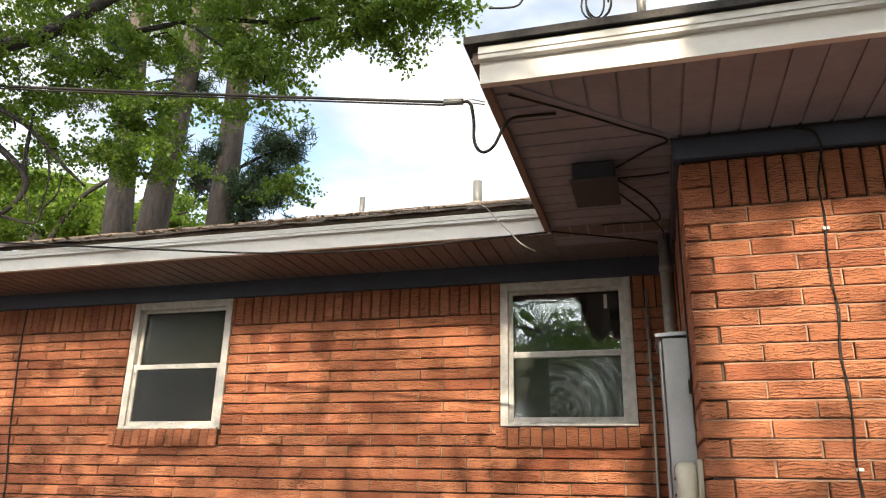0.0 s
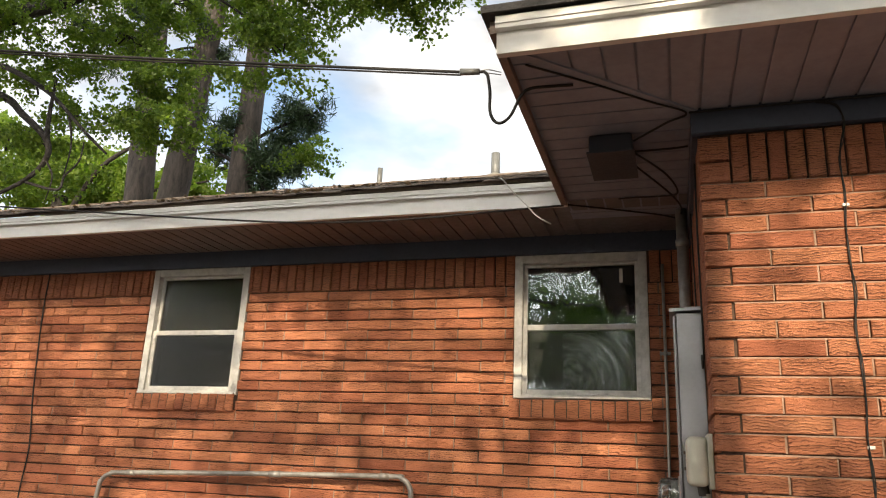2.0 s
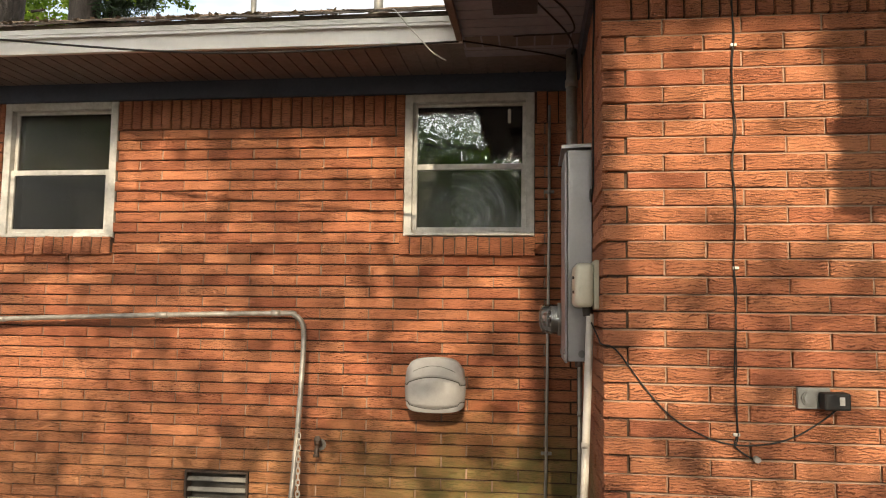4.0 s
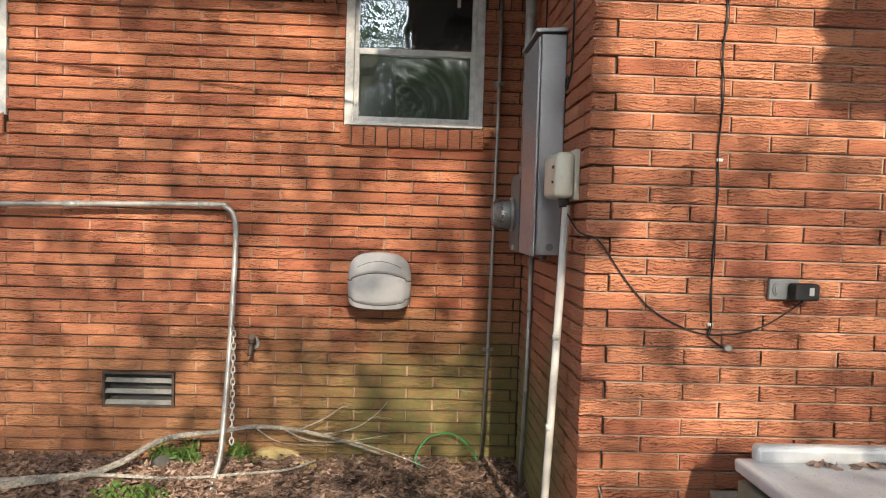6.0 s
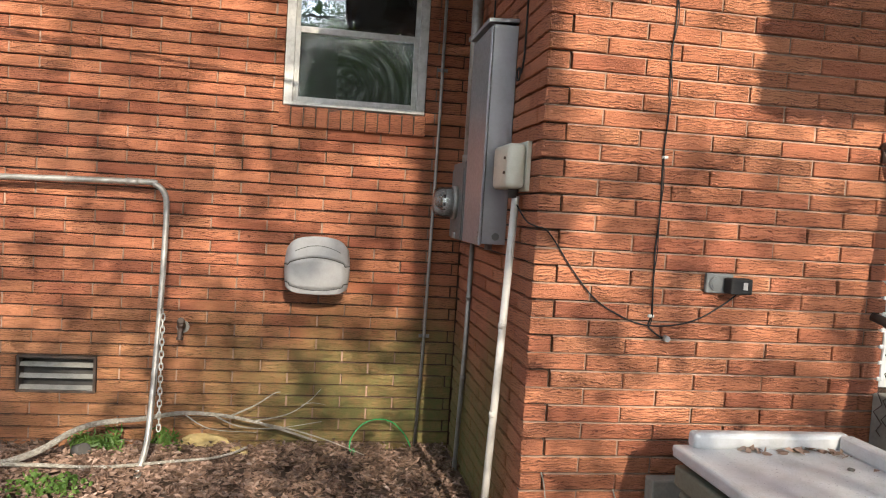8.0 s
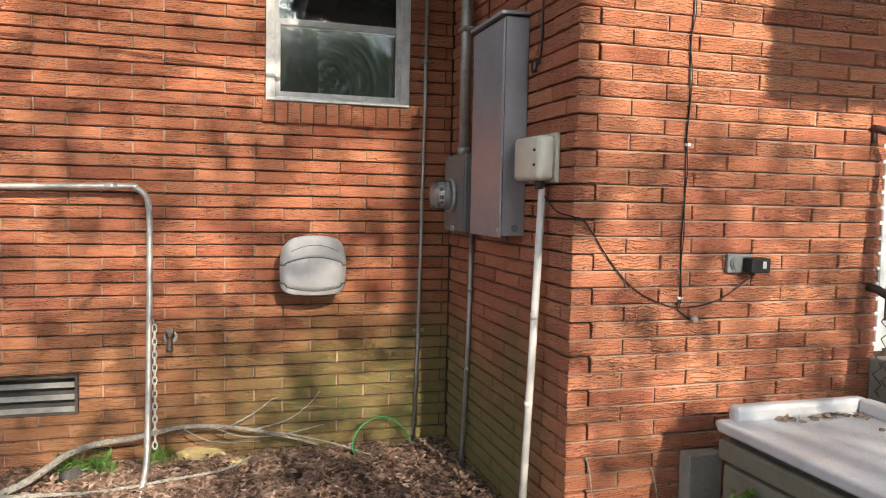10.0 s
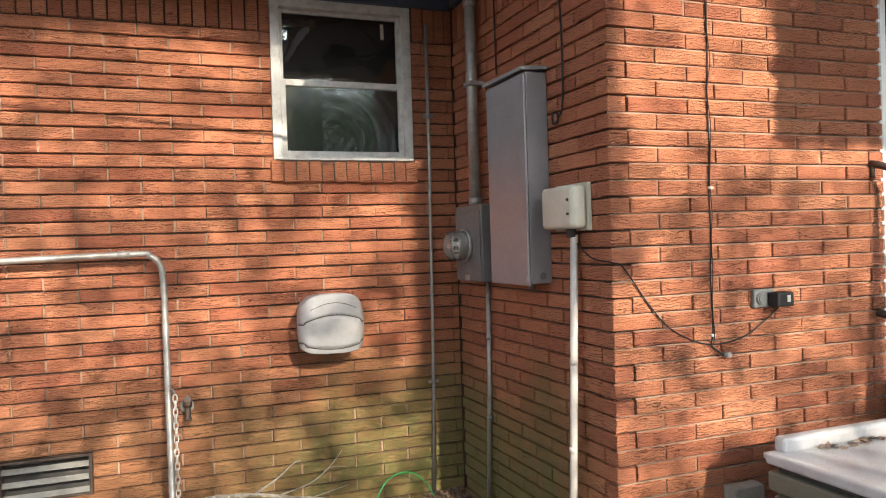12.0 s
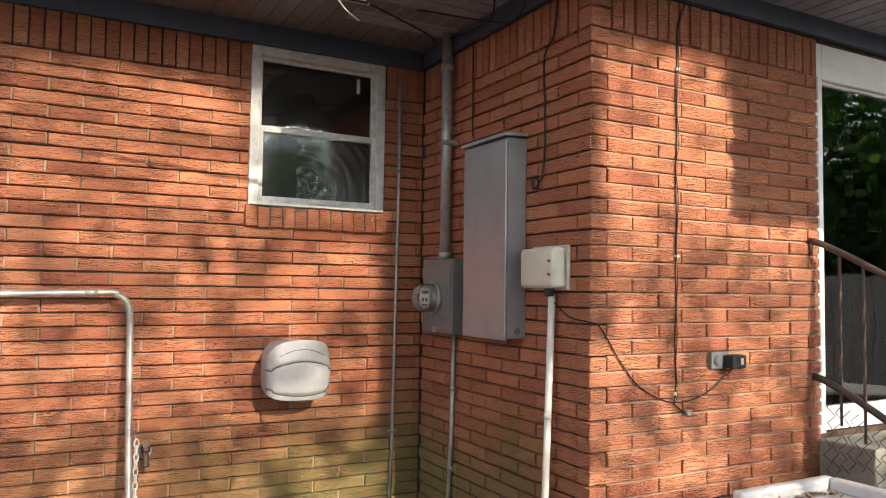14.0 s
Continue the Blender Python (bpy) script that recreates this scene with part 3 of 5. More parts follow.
def window(name, label, o, upper, lower, film):
    x0, x1, z0, z1 = o
    win = thing(name, label, "window", "structure")
    yf, f = MY + 0.006, 0.052
    bm = bmesh.new()
    for s in ((x0, x0 + f, z0, z1), (x1 - f, x1, z0, z1), (x0 + f, x1 - f, z1 - f, z1), (x0 + f, x1 - f, z0, z0 + 0.028)):
        box(bm, s[0], s[1], yf, yf + 0.09, s[2], s[3], 0.004)
    part("window_frame", bm, FRAME, win)
    part("window_sill", B(x0 + 0.01, x1 - 0.01, yf - 0.02, yf + 0.002, z0 + 0.002, z0 + 0.016, bevel=0.004), FRAME, win)
    zm = z0 + 0.435
    for sash, za, zb, y, w, mat in (("upper_sash", zm - 0.005, z1 - f, yf + 0.045, 0.024, upper), ("lower_sash", z0 + 0.028, zm + 0.03, yf + 0.018, 0.03, lower)):
        bm = bmesh.new()
        a, b = x0 + f, x1 - f
        bot = 0.03
        for s in ((a, a + w, za, zb), (b - w, b, za, zb), (a + w, b - w, zb - (0.036 if sash == "lower_sash" else 0.02), zb), (a + w, b - w, za, za + bot)):
            box(bm, s[0], s[1], y, y + 0.026, s[2], s[3], 0.003)
        so = part(sash, bm, FRAME, win)
        pane = part("pane", B(a + w - 0.004, b - w + 0.004, y + 0.011, y + 0.015, za + 0.02, zb - 0.015), mat, so)
        pane.visible_shadow = False
    if film:                                      # crumpled sheet pressed behind the lower pane
        bm = bmesh.new()
        n, m = 48, 28
        a, b, za, zb = x0 + 0.30, x1 - 0.085, z0 + 0.035, z0 + 0.42
        grid = []
        for i in range(n + 1):
            col = []
            for k in range(m + 1):
                x, z = a + (b - a) * i / n, za + (zb - za) * k / m
                r, th = math.hypot(x - a - 0.06, z - za - 0.10), math.atan2(z - za - 0.10, x - a - 0.06)
                col.append(bm.verts.new((x, yf + 0.075 + 0.009 * math.sin(r * 95 + 2.2 * math.sin(th * 2)) + 0.022 * noise.noise((r * 11, th * 2, 1)), z)))
            grid.append(col)
        for c1, c2 in zip(grid, grid[1:]):
            for k in range(m):
                bm.faces.new((c1[k], c2[k], c2[k + 1], c1[k + 1])).smooth = True
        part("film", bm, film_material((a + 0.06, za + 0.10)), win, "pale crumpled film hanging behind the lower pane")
    return win


window_1 = window("window_1", "weathered white double-hung window with dark screened panes", W1, GLASS_DIM, GLASS_SCREEN, 0)
window_2 = window("window_2", "weathered white double-hung window, wavy film behind lower pane", W2, GLASS, GLASS_WAVY, 1)
part("sticker", B(-0.255, -0.235, MY + 0.0585, MY + 0.0605, 2.76, 2.85), PVC, window_2, "small pale strip stuck on the upper pane")


# ---- fixtures on the main wall ----
vent = thing("crawlspace_vent", "weathered metal crawlspace vent with three louvres in the brick wall", "vent")
x0, x1, z0, z1 = VENT_O
bm = bmesh.new()
for s in ((x0, x0 + 0.016, z0, z1), (x1 - 0.016, x1, z0, z1), (x0 + 0.016, x1 - 0.016, z0, z0 + 0.014), (x0 + 0.016, x1 - 0.016, z1 - 0.014, z1)):
    box(bm, s[0], s[1], MY - 0.004, MY + 0.07, s[2], s[3], 0.002)
part("vent_frame", bm, IRON, vent)
# near-black sheet: the darkness behind the louvres is put in as colour
part("backing", B(x0 - 0.01, x1 + 0.01, MY + 0.09, MY + 0.1, z0 - 0.01, z1 + 0.01), SEAM, vent)
for k in range(3):
    zc = z0 + 0.034 + k * 0.066
    bm = bmesh.new()
    sheet(bm, [(x0 + 0.016, MY + 0.004, zc - 0.018), (x1 - 0.016, MY + 0.004, zc - 0.018), (x1 - 0.016, MY + 0.022, zc + 0.001), (x0 + 0.016, MY + 0.022, zc + 0.001)], 0.006)
    part("louvre", bm, VENT, vent)

# rounded plastic cover standing out from the wall
cover = thing("hose_reel_cover", "off-white rounded plastic cover mounted on the brick wall", "cover")
cx = -0.668


CF = MY - 0.255


def cover_point(u, z):
    """A point of the bowed front of the cover, at u from -1 to 1 across."""
    h = (z - 0.96) / 0.32
    half = 0.170 + 0.012 * math.sin(math.pi * min(1, max(0, h * 1.15))) - 0.012 * max(0, h - 0.6)
    y = CF - 0.030 * (1 - u * u) - 0.018 * math.sin(math.pi * min(1, max(0, h))) + 0.055 * abs(u) ** 9
    return Vector((cx + u * half, y, z))


def top_edge(u):
    return 1.283 - 0.030 * u * u - 0.045 * abs(u) ** 7


def low_edge(u):
    return 0.958 + 0.010 * u * u + 0.022 * abs(u) ** 8


def lid_seam(u):
    return 1.118 if abs(u) > 0.84 else 1.132 + 0.034 * (1 - (u / 0.84) ** 2)


def base_seam(u):
    return 1.018 if abs(u) > 0.84 else 1.002 - 0.020 * (1 - (u / 0.84) ** 2)


def cover_shell(lo, hi):
    bm = bmesh.new()
    n, m = 32, 8
    us = [-1 + 2 * i / n for i in range(n + 1)]
    grid = [[bm.verts.new(cover_point(u, lo(u) + (hi(u) - lo(u)) * j / m)) for u in us] for j in range(m + 1)]
    rim = lambda v: bm.verts.new((cx + (v.co.x - cx) * 0.84, MY - 0.003, 1.12 + (v.co.z - 1.12) * 0.9))
    for a, b in zip(grid, grid[1:]):
        for i in range(n):
            bm.faces.new((a[i], a[i + 1], b[i + 1], b[i])).smooth = True
    for edge in (grid[0], grid[-1], [r[0] for r in grid], [r[-1] for r in grid]):
        back = [rim(v) for v in edge]
        for i in range(len(edge) - 1):
            bm.faces.new((edge[i], edge[i + 1], back[i + 1], back[i]))
    bmesh.ops.remove_doubles(bm, verts=bm.verts[:], dist=0.0003)
    return bm


part("lower_shell", cover_shell(lambda u: base_seam(u) + 0.002, lambda u: lid_seam(u) - 0.002), PLAQUE, cover)
part("lid", cover_shell(lambda u: lid_seam(u) + 0.002, top_edge), PLAQUE, cover)
part("base_rim", cover_shell(low_edge, lambda u: base_seam(u) - 0.002), PLAQUE, cover)
# dark rods: shade in the cover's gaps and groove, put in as colour
part("seam", T([cover_point(u, lid_seam(u)) + Vector((0, 0.001, 0)) for u in (-1 + k / 25 for k in range(51))], 0.0032, 5), SEAM, cover, "dark gap under the lid")
part("seam", T([cover_point(u, base_seam(u)) + Vector((0, 0.001, 0)) for u in (-1 + k / 25 for k in range(51))], 0.0032, 5), SEAM, cover, "dark gap above the rim")
part("lid_groove", T([cover_point(u, 1.195 + 0.036 * (1 - (u / 0.72) ** 2)) + Vector((0, 0.0008, 0)) for u in (-0.72 + 1.44 * k / 30 for k in range(31))], 0.0022, 5), SEAM, cover)

spigot = thing("spigot", "weathered brass garden spigot on the brick wall", "tap")
sx, sz = -1.418, 0.705
part("flange", T([(sx, MY - 0.004, sz), (sx, MY - 0.014, sz)], 0.036, 14), GALV, spigot)
part("body", T(arc([(sx, MY - 0.01, sz), (sx, MY - 0.06, sz), (sx, MY - 0.085, sz - 0.012), (sx, MY - 0.095, sz - 0.05)], 5), 0.015, 10), IRON, spigot)
part("handle", T([(sx, MY - 0.062, sz + 0.01), (sx, MY - 0.075, sz + 0.045), (sx, MY - 0.083, sz + 0.047)], 0.024, 10, 0.02), IRON, spigot)
part("outlet", T([(sx, MY - 0.095, sz - 0.045), (sx, MY - 0.097, sz - 0.062)], 0.019, 10), IRON, spigot, "dark threaded outlet")

# bent pipe rail in front of the wall
hoop = thing("pipe_hoop", "bent galvanised steel pipe hoop standing before the wall", "pipe rail")
py = 4.51
bm = T(arc([(-1.545, 4.13, -0.05), (-1.528, 4.17, 0.03), (-1.512, 4.23, 0.14), (-1.510, 4.30, 0.34), (-1.512, 4.42, 0.80), (-1.514, 4.49, 1.20), (-1.517, py, 1.38), (-1.531, py, 1.470), (-1.585, py, 1.516), (-1.68, py, 1.525),
              (-2.6, py, 1.500), (-3.62, py, 1.463), (-3.75, py, 1.450), (-3.815, py, 1.405), (-3.835, py, 1.32), (-3.89, py, 0.7), (-3.97, py, -0.05)], 6), 0.0165, 12)
part("pipe", bm, GALV, hoop)
part("coupling", T([(-2.42, py, 1.505), (-2.50, py, 1.503)], 0.0205, 14), GALV, hoop)
for x, z in ((-3.58, 1.4645), (-1.70, 1.5245)):
    part("coupling", T([(x - 0.03, py, z), (x + 0.03, py, z)], 0.0195, 14), GALV, hoop)

chain = thing("chain", "rusty pale steel chain hanging beside the pipe", "chain")
for k in range(19):
    z = 0.795 - k * 0.034
    a = math.pi / 2 * (k % 2) + 0.25
    ring = [Vector((0.0105 * math.cos(t) * math.cos(a) - 1.482, 0.0105 * math.cos(t) * math.sin(a) + 4.36, z + 0.0225 * math.sin(t))) for t in (2 * math.pi * i / 12 for i in range(13))]
    part("link", T(ring, 0.0036, 6, cap=False), PVC, chain)
part("hook", T(arc([(-1.482, 4.36, 0.81), (-1.488, 4.38, 0.835), (-1.505, 4.41, 0.835)]), 0.004, 6), GALV, chain)


def conduit(name, label, pts, r, straps, normal, mat=GALV):
    ob = thing(name, label, "conduit")
    part("pipe", T(pts, r, 12), mat, ob)
    for p in straps:
        p = Vector(p)
        d = Vector(normal)
        side = Vector((d.y, -d.x, 0))
        bm = T([p - Vector((0, 0, 0.012)), p + Vector((0, 0, 0.012))], r * 1.22, 12)
        box(bm, *(sorted((p.x + side.x * 0.03 - 0.002, p.x - side.x * 0.03 + 0.002))), *(sorted((p.y + side.y * 0.03 - 0.002, p.y - side.y * 0.03 + 0.002))), p.z - 0.01, p.z + 0.01)
        part("strap", bm, mat, ob)
    return ob


conduit("conduit", "thin galvanised conduit running down the brick wall", [(0.008, MY - 0.012, 2.85), (0.006, MY - 0.012, 2.0), (-0.012, MY - 0.012, 0.6), (-0.03, MY - 0.012, 0.0)], 0.0095, [(0.006, MY - 0.012, 2.3), (-0.01, MY - 0.012, 0.7)], (0, -1, 0))
mast = thing("service_mast", "thick galvanised service conduit above the meter box", "conduit")
part("pipe", T([(SX - 0.055, 4.20, 3.08), (SX - 0.055, 4.20, 1.735)], 0.031, 16), GALV, mast)
for z in (2.86, 1.76):
    part("collar", T([(SX - 0.055, 4.20, z - 0.02), (SX - 0.055, 4.20, z + 0.02)], 0.037, 16), GALV, mast)
part("strap", B(SX - 0.09, SX - 0.001, 4.155, 4.245, 2.40, 2.425, bevel=0.004), GALV, mast)
conduit("conduit", "thin grey ground conduit below the meter box", [(SX - 0.016, 4.15, 1.31), (SX - 0.016, 4.17, 0.7), (SX - 0.03, 4.20, -0.02)], 0.013, [(SX - 0.016, 4.16, 1.0), (SX - 0.018, 4.175, 0.55)], (-1, 0, 0))

# ---- electrical boxes on the side wall ----
meter = thing("meter_box", "dull grey metal electricity meter box with round glass meter", "meter")
part("box_body", B(SX - 0.105, SX - 0.002, 4.02, 4.375, 1.315, 1.735, bevel=0.006), METERBOX, meter)
part("cover", B(SX - 0.112, SX - 0.105, 4.03, 4.365, 1.325, 1.70, bevel=0.002), METERBOX, meter)
mc = Vector((SX - 0.112, 4.215, 1.515))
part("ring", T([mc, mc + Vector((-0.022, 0, 0))], 0.092, 28), GALV, meter)
bm = bmesh.new()
prof = [(0.0, 0.084), (0.05, 0.083), (0.085, 0.078), (0.10, 0.062), (0.108, 0.03), (0.109, 0.002)]
rings = [[bm.verts.new(mc + Vector((-0.02 - d, r * math.cos(a), r * math.sin(a)))) for a in (2 * math.pi * k / 28 for k in range(28))] for d, r in prof]
for a, b in zip(rings, rings[1:]):
    for k in range(28):
        bm.faces.new((a[k], a[(k + 1) % 28], b[(k + 1) % 28], b[k])).smooth = True
bm.faces.new(rings[-1])
dome = part("glass_dome", bm, DOME, meter, "clear glass meter dome")
face = part("dial_plate", T([mc + Vector((-0.02, 0, 0)), mc + Vector((-0.06, 0, 0))], 0.072, 24), PVC, meter, "pale meter face with dark dials")
for dy, dz, w, h in ((0.0, 0.032, 0.07, 0.018), (-0.02, -0.012, 0.02, 0.02), (0.022, -0.012, 0.02, 0.02), (0.0, -0.04, 0.06, 0.008)):
    part("bar", B(mc.x - 0.064, mc.x - 0.060, mc.y + dy - w / 2, mc.y + dy + w / 2, mc.z + dz - h / 2, mc.z + dz + h / 2), SEAM, face)
part("latch", B(SX - 0.12, SX - 0.11, 4.18, 4.23, 1.32, 1.35, bevel=0.002), GALV, meter)

cab = thing("disconnect_panel", "tall grey enamelled metal electrical panel on the brick wall", "electrical panel")
px0, pya, pyb, pz0, pz1 = 0.052, 3.455, 3.865, 1.33, 2.315
part("box_body", B(px0 + 0.014, SX - 0.002, pya + 0.004, pyb, pz0, pz1, bevel=0.003), PANEL, cab)
part("door", B(px0, px0 + 0.012, pya, pyb - 0.004, pz0 - 0.008, pz1 - 0.012, bevel=0.004), PANEL, cab, "plain grey hinged door")
bm = bmesh.new()
sheet(bm, [(px0 - 0.014, pya - 0.010, pz1 + 0.004), (SX - 0.004, pya - 0.010, pz1 + 0.012), (SX - 0.004, pyb + 0.008, pz1 + 0.012), (px0 - 0.014, pyb + 0.008, pz1 + 0.004)], 0.016)
part("rain_hood", bm, PANEL, cab)
# dark strip painting the shade in the gap behind the door
part("door_gap_shade", B(px0 + 0.012, px0 + 0.0142, pya + 0.001, pya + 0.006, pz0, pz1 - 0.012), SEAM, cab)
part("hasp", B(px0 - 0.006, px0 + 0.001, pya + 0.01, pya + 0.035, pz0 + 0.01, pz0 + 0.035, bevel=0.002), GALV, cab)
part("knockout", T([(0.13, pya + 0.005, pz0 + 0.035), (0.13, pya + 0.0015, pz0 + 0.035)], 0.017, 16), METERBOX, cab)
for z in (pz1 - 0.05, pz0 + 0.05):
    part("screw", T([(px0 - 0.0005, pya + 0.02, z), (px0 - 0.003, pya + 0.02, z)], 0.005, 8), GALV, cab)
part("stub", T([(SX - 0.06, 3.55, pz0 - 0.03), (SX - 0.06, 3.55, pz0 + 0.01)], 0.018, 10), BROWN, cab, "rusty conduit stub")

tel = thing("telephone_box", "cream plastic utility interface box above a white pipe", "utility box")
tx0, ty0, ty1, tz0, tz1 = 0.068, 3.108, 3.375, 1.577, 1.762
part("back_plate", B(SX - 0.022, SX - 0.002, ty0 - 0.002, ty1 + 0.004, tz0 - 0.008, tz1 + 0.012, bevel=0.004), CREAM, tel)
bm = box(bmesh.new(), tx0, SX - 0.022, ty0, ty1, tz0, tz1, 0.022, 4)
for v in bm.verts:
    u = (v.co.y - ty0) / (ty1 - ty0) * 2 - 1
    if v.co.x < SX - 0.05:
        v.co.x += 0.016 * u * u
for f in bm.faces:
    f.smooth = True
part("lid", bm, CREAM, tel, "cream plastic lid with a bowed front")
part("screw", T([(tx0 + 0.008, 3.13, 1.64), (tx0 + 0.001, 3.13, 1.64)], 0.006, 8), IRON, tel)
part("screw", T([(tx0 + 0.008, 3.13, 1.70), (tx0 + 0.001, 3.13, 1.70)], 0.006, 8), IRON, tel)
part("cable_gland", T([(0.135, 3.21, tz0 + 0.01), (0.140, 3.21, tz0 - 0.035)], 0.022, 12), SEAM, tel, "dark gland under the box")

pvc = thing("white_pipe", "long white plastic pipe leaning from the box to the soil", "pipe")
part("pipe", T([(0.148, 3.205, 1.55), (0.120, 3.202, 0.8), (0.085, 3.20, -0.05)], 0.0165, 14), PVC, pvc)
for z in (1.0, 0.62):
    x = 0.085 + 0.063 * (z + 0.05) / 1.6
    part("collar", T([(x - 0.001, 3.203, z - 0.012), (x, 3.203, z + 0.012)], 0.0178, 14), PVC, pvc)

# ---- cables on the wing ----


def cable(name, label, pts, r=0.004, mat=BLACK, n=8, seg=6, clips=()):
    ob = thing(name, label, "cable")
    part("wire", T(arc(pts, n), r, seg), mat, ob)
    for c in clips:
        part("clip", B(c[0] - 0.012, c[0] + 0.012, c[1] - 0.008, c[1] + 0.006, c[2] - 0.006, c[2] + 0.006, bevel=0.002), PVC, ob, "small white cable clip")
    return ob


WF = WY - 0.006
pts = [(0.62, WY - 0.03, 3.045), (0.690, WY - 0.034, 3.02), (0.715, WY - 0.032, 2.95), (0.700, WY - 0.02, 2.88)]
pts += [(0.690 - 0.0012 * k + 0.004 * math.sin(k * 2.1), WF, 2.80 - k * 0.13) for k in range(14)] + [(0.668, WF, 1.06), (0.70, WF, 1.03), (0.744, WF, 1.005)]
cable("cable", "thick black cable stapled down the brick wall", pts, 0.0034, clips=[(0.692, WF, 2.62), (0.684, WF, 1.735), (0.675, WF, 1.10)])
cable("cable", "second thin black cable twisted round the first", [(p[0] + 0.006 * math.sin(i * 2.6), p[1] - 0.008, p[2]) for i, p in enumerate(pts[:-2])], 0.0021)
cable("cable", "thin black cable hanging in a curve across the corner", [(0.14, 3.22, 1.545), (0.172, 3.12, 1.455), (SX - 0.006, WY - 0.004, 1.433), (0.23, WF, 1.41), (0.335, WF, 1.27), (0.44, WF, 1.156), (0.565, WF, 1.087), (0.669, WF, 1.061), (0.79, WF, 1.068), (0.888, WF, 1.099), (0.98, WF - 0.01, 1.16), (1.035, WF - 0.03, 1.215)], 0.0032)
knot = thing("wall_knob", "small rusty knob at the cable's end", "knob")
part("knob", T([(0.744, WY - 0.002, 1.012), (0.744, WY - 0.03, 1.012)], 0.012, 10), GALV, knot)
cable("cable", "thin dark wire hanging in a loop on the side wall", [(SX - 0.008, 3.21, 2.93), (SX - 0.01, 3.235, 2.77), (SX - 0.008, 3.31, 2.68), (SX - 0.009, 3.30, 2.4), (SX - 0.008, 3.31, 2.15), (SX - 0.012, 3.345, 2.08), (SX - 0.014, 3.385, 2.06), (SX - 0.014, 3.39, 2.105), (SX - 0.014, 3.35, 2.105), (SX - 0.014, 3.35, 2.06), (SX - 0.012, 3.385, 2.065)], 0.0045)
cable("cable", "short dark wire hanging on the side wall", [(SX - 0.012, 3.98, 2.96), (SX - 0.008, 3.985, 2.6), (SX - 0.008, 3.98, 2.42)], 0.004)
cable("cable", "dark wire hanging down the main wall", [(-4.72, MY - 0.008, 2.95), (-4.715, MY - 0.008, 2.6), (-4.66, MY - 0.008, 2.0), (-4.60, MY - 0.008, 1.6), (-4.61, MY - 0.008, 1.2), (-4.5, MY - 0.008, 0.9), (-4.45, MY - 0.008, 0.2)], 0.005)

socket = thing("outdoor_socket", "grey metal outdoor socket with a black plug adapter", "socket")
part("plate", B(0.895, 1.012, WY - 0.022, WY - 0.001, 1.205, 1.285, bevel=0.004), METERBOX, socket, "grey metal cover plate")
part("flap_ring", T([(0.935, WY - 0.02, 1.245), (0.935, WY - 0.03, 1.245)], 0.028, 20), METERBOX, socket)
part("flap", T([(0.935, WY - 0.03, 1.245), (0.935, WY - 0.035, 1.245)], 0.022, 20), METERBOX, socket)
adapter = part("adapter", B(0.968, 1.062, WY - 0.085, WY - 0.024, 1.208, 1.272, bevel=0.008), BLACK, socket, "black plug-in adapter")
part("sticker", B(1.020, 1.038, WY - 0.0865, WY - 0.0852, 1.228, 1.258), PVC, adapter, "white label")

# ---- cables and box under the wing's soffit ----
jbox = thing("junction_box", "dark metal junction box hanging under the soffit", "junction box")
part("box_body", B(-0.275, -0.085, 3.10, 3.42, SOF - 0.085, SOF - 0.002, bevel=0.008), JBOX, jbox)
part("lid", B(-0.285, -0.075, 3.09, 3.43, SOF - 0.093, SOF - 0.085, bevel=0.003), JBOX, jbox)
S = SOF - 0.012
cable("cable", "black cable from the service loop into the soffit", [(-0.588, 2.48, 3.055), (-0.578, 2.48, 2.985), (-0.576, 2.48, 2.905), (-0.558, 2.48, 2.862), (-0.530, 2.48, 2.852), (-0.497, 2.49, 2.885), (-0.462, 2.50, 2.966), (-0.435, 2.55, 3.020), (-0.37, 2.60, S), (-0.28, 2.615, S + 0.004)], 0.0062, n=10, seg=8)
cable("cable", "black cable clipped along the mitre", [(-0.43, 2.42, S), (-0.2, 2.62, S), (0.0, 2.81, S), (0.14, 2.94, S), (0.06, 3.02, S), (-0.08, 3.13, S - 0.02)], 0.0048)
cable("cable", "black cable running over the wing frieze", [(0.15, 2.94, S), (0.4, 2.94, S), (0.62, 2.94, S), (1.2, 2.94, S)], 0.0048)
cable("cable", "loose black wire drooping from the junction box", [(-0.08, 3.22, S - 0.04), (0.05, 3.3, S - 0.12), (0.10, 3.5, S - 0.14), (0.02, 3.7, S - 0.08), (-0.12, 3.86, S - 0.02), (-0.2, 3.95, S + 0.01)], 0.0048)
cable("cable", "loose black wire sagging to the service conduit", [(-0.08, 3.36, S - 0.05), (0.06, 3.62, S - 0.09), (0.12, 3.95, S - 0.05), (0.125, 4.15, 3.03), (0.125, 4.20, 3.0)], 0.0048)
cable("cable", "loose black wire along the soffit edge", [(-0.08, 3.25, S - 0.02), (0.08, 3.27, S - 0.01), (0.15, 3.28, S)], 0.0048)
cable("cable", "black wire along the main soffit", [(-0.50, 3.95, 3.045), (-0.2, 4.12, 3.05), (0.02, 4.25, 3.052), (0.12, 4.35, 3.055)], 0.0048)
cable("cable", "thin dark wire along the eave of the main roof", [(-9.5, 3.84, 3.86), (-6.5, 3.85, 3.47), (-4.51, 3.85, 3.246), (-3.51, 3.85, 3.136), (-2.22, 3.86, 3.005), (-1.47, 3.88, 2.985), (-0.80, 3.90, 3.012), (-0.5, 3.92, 3.028)], 0.006)
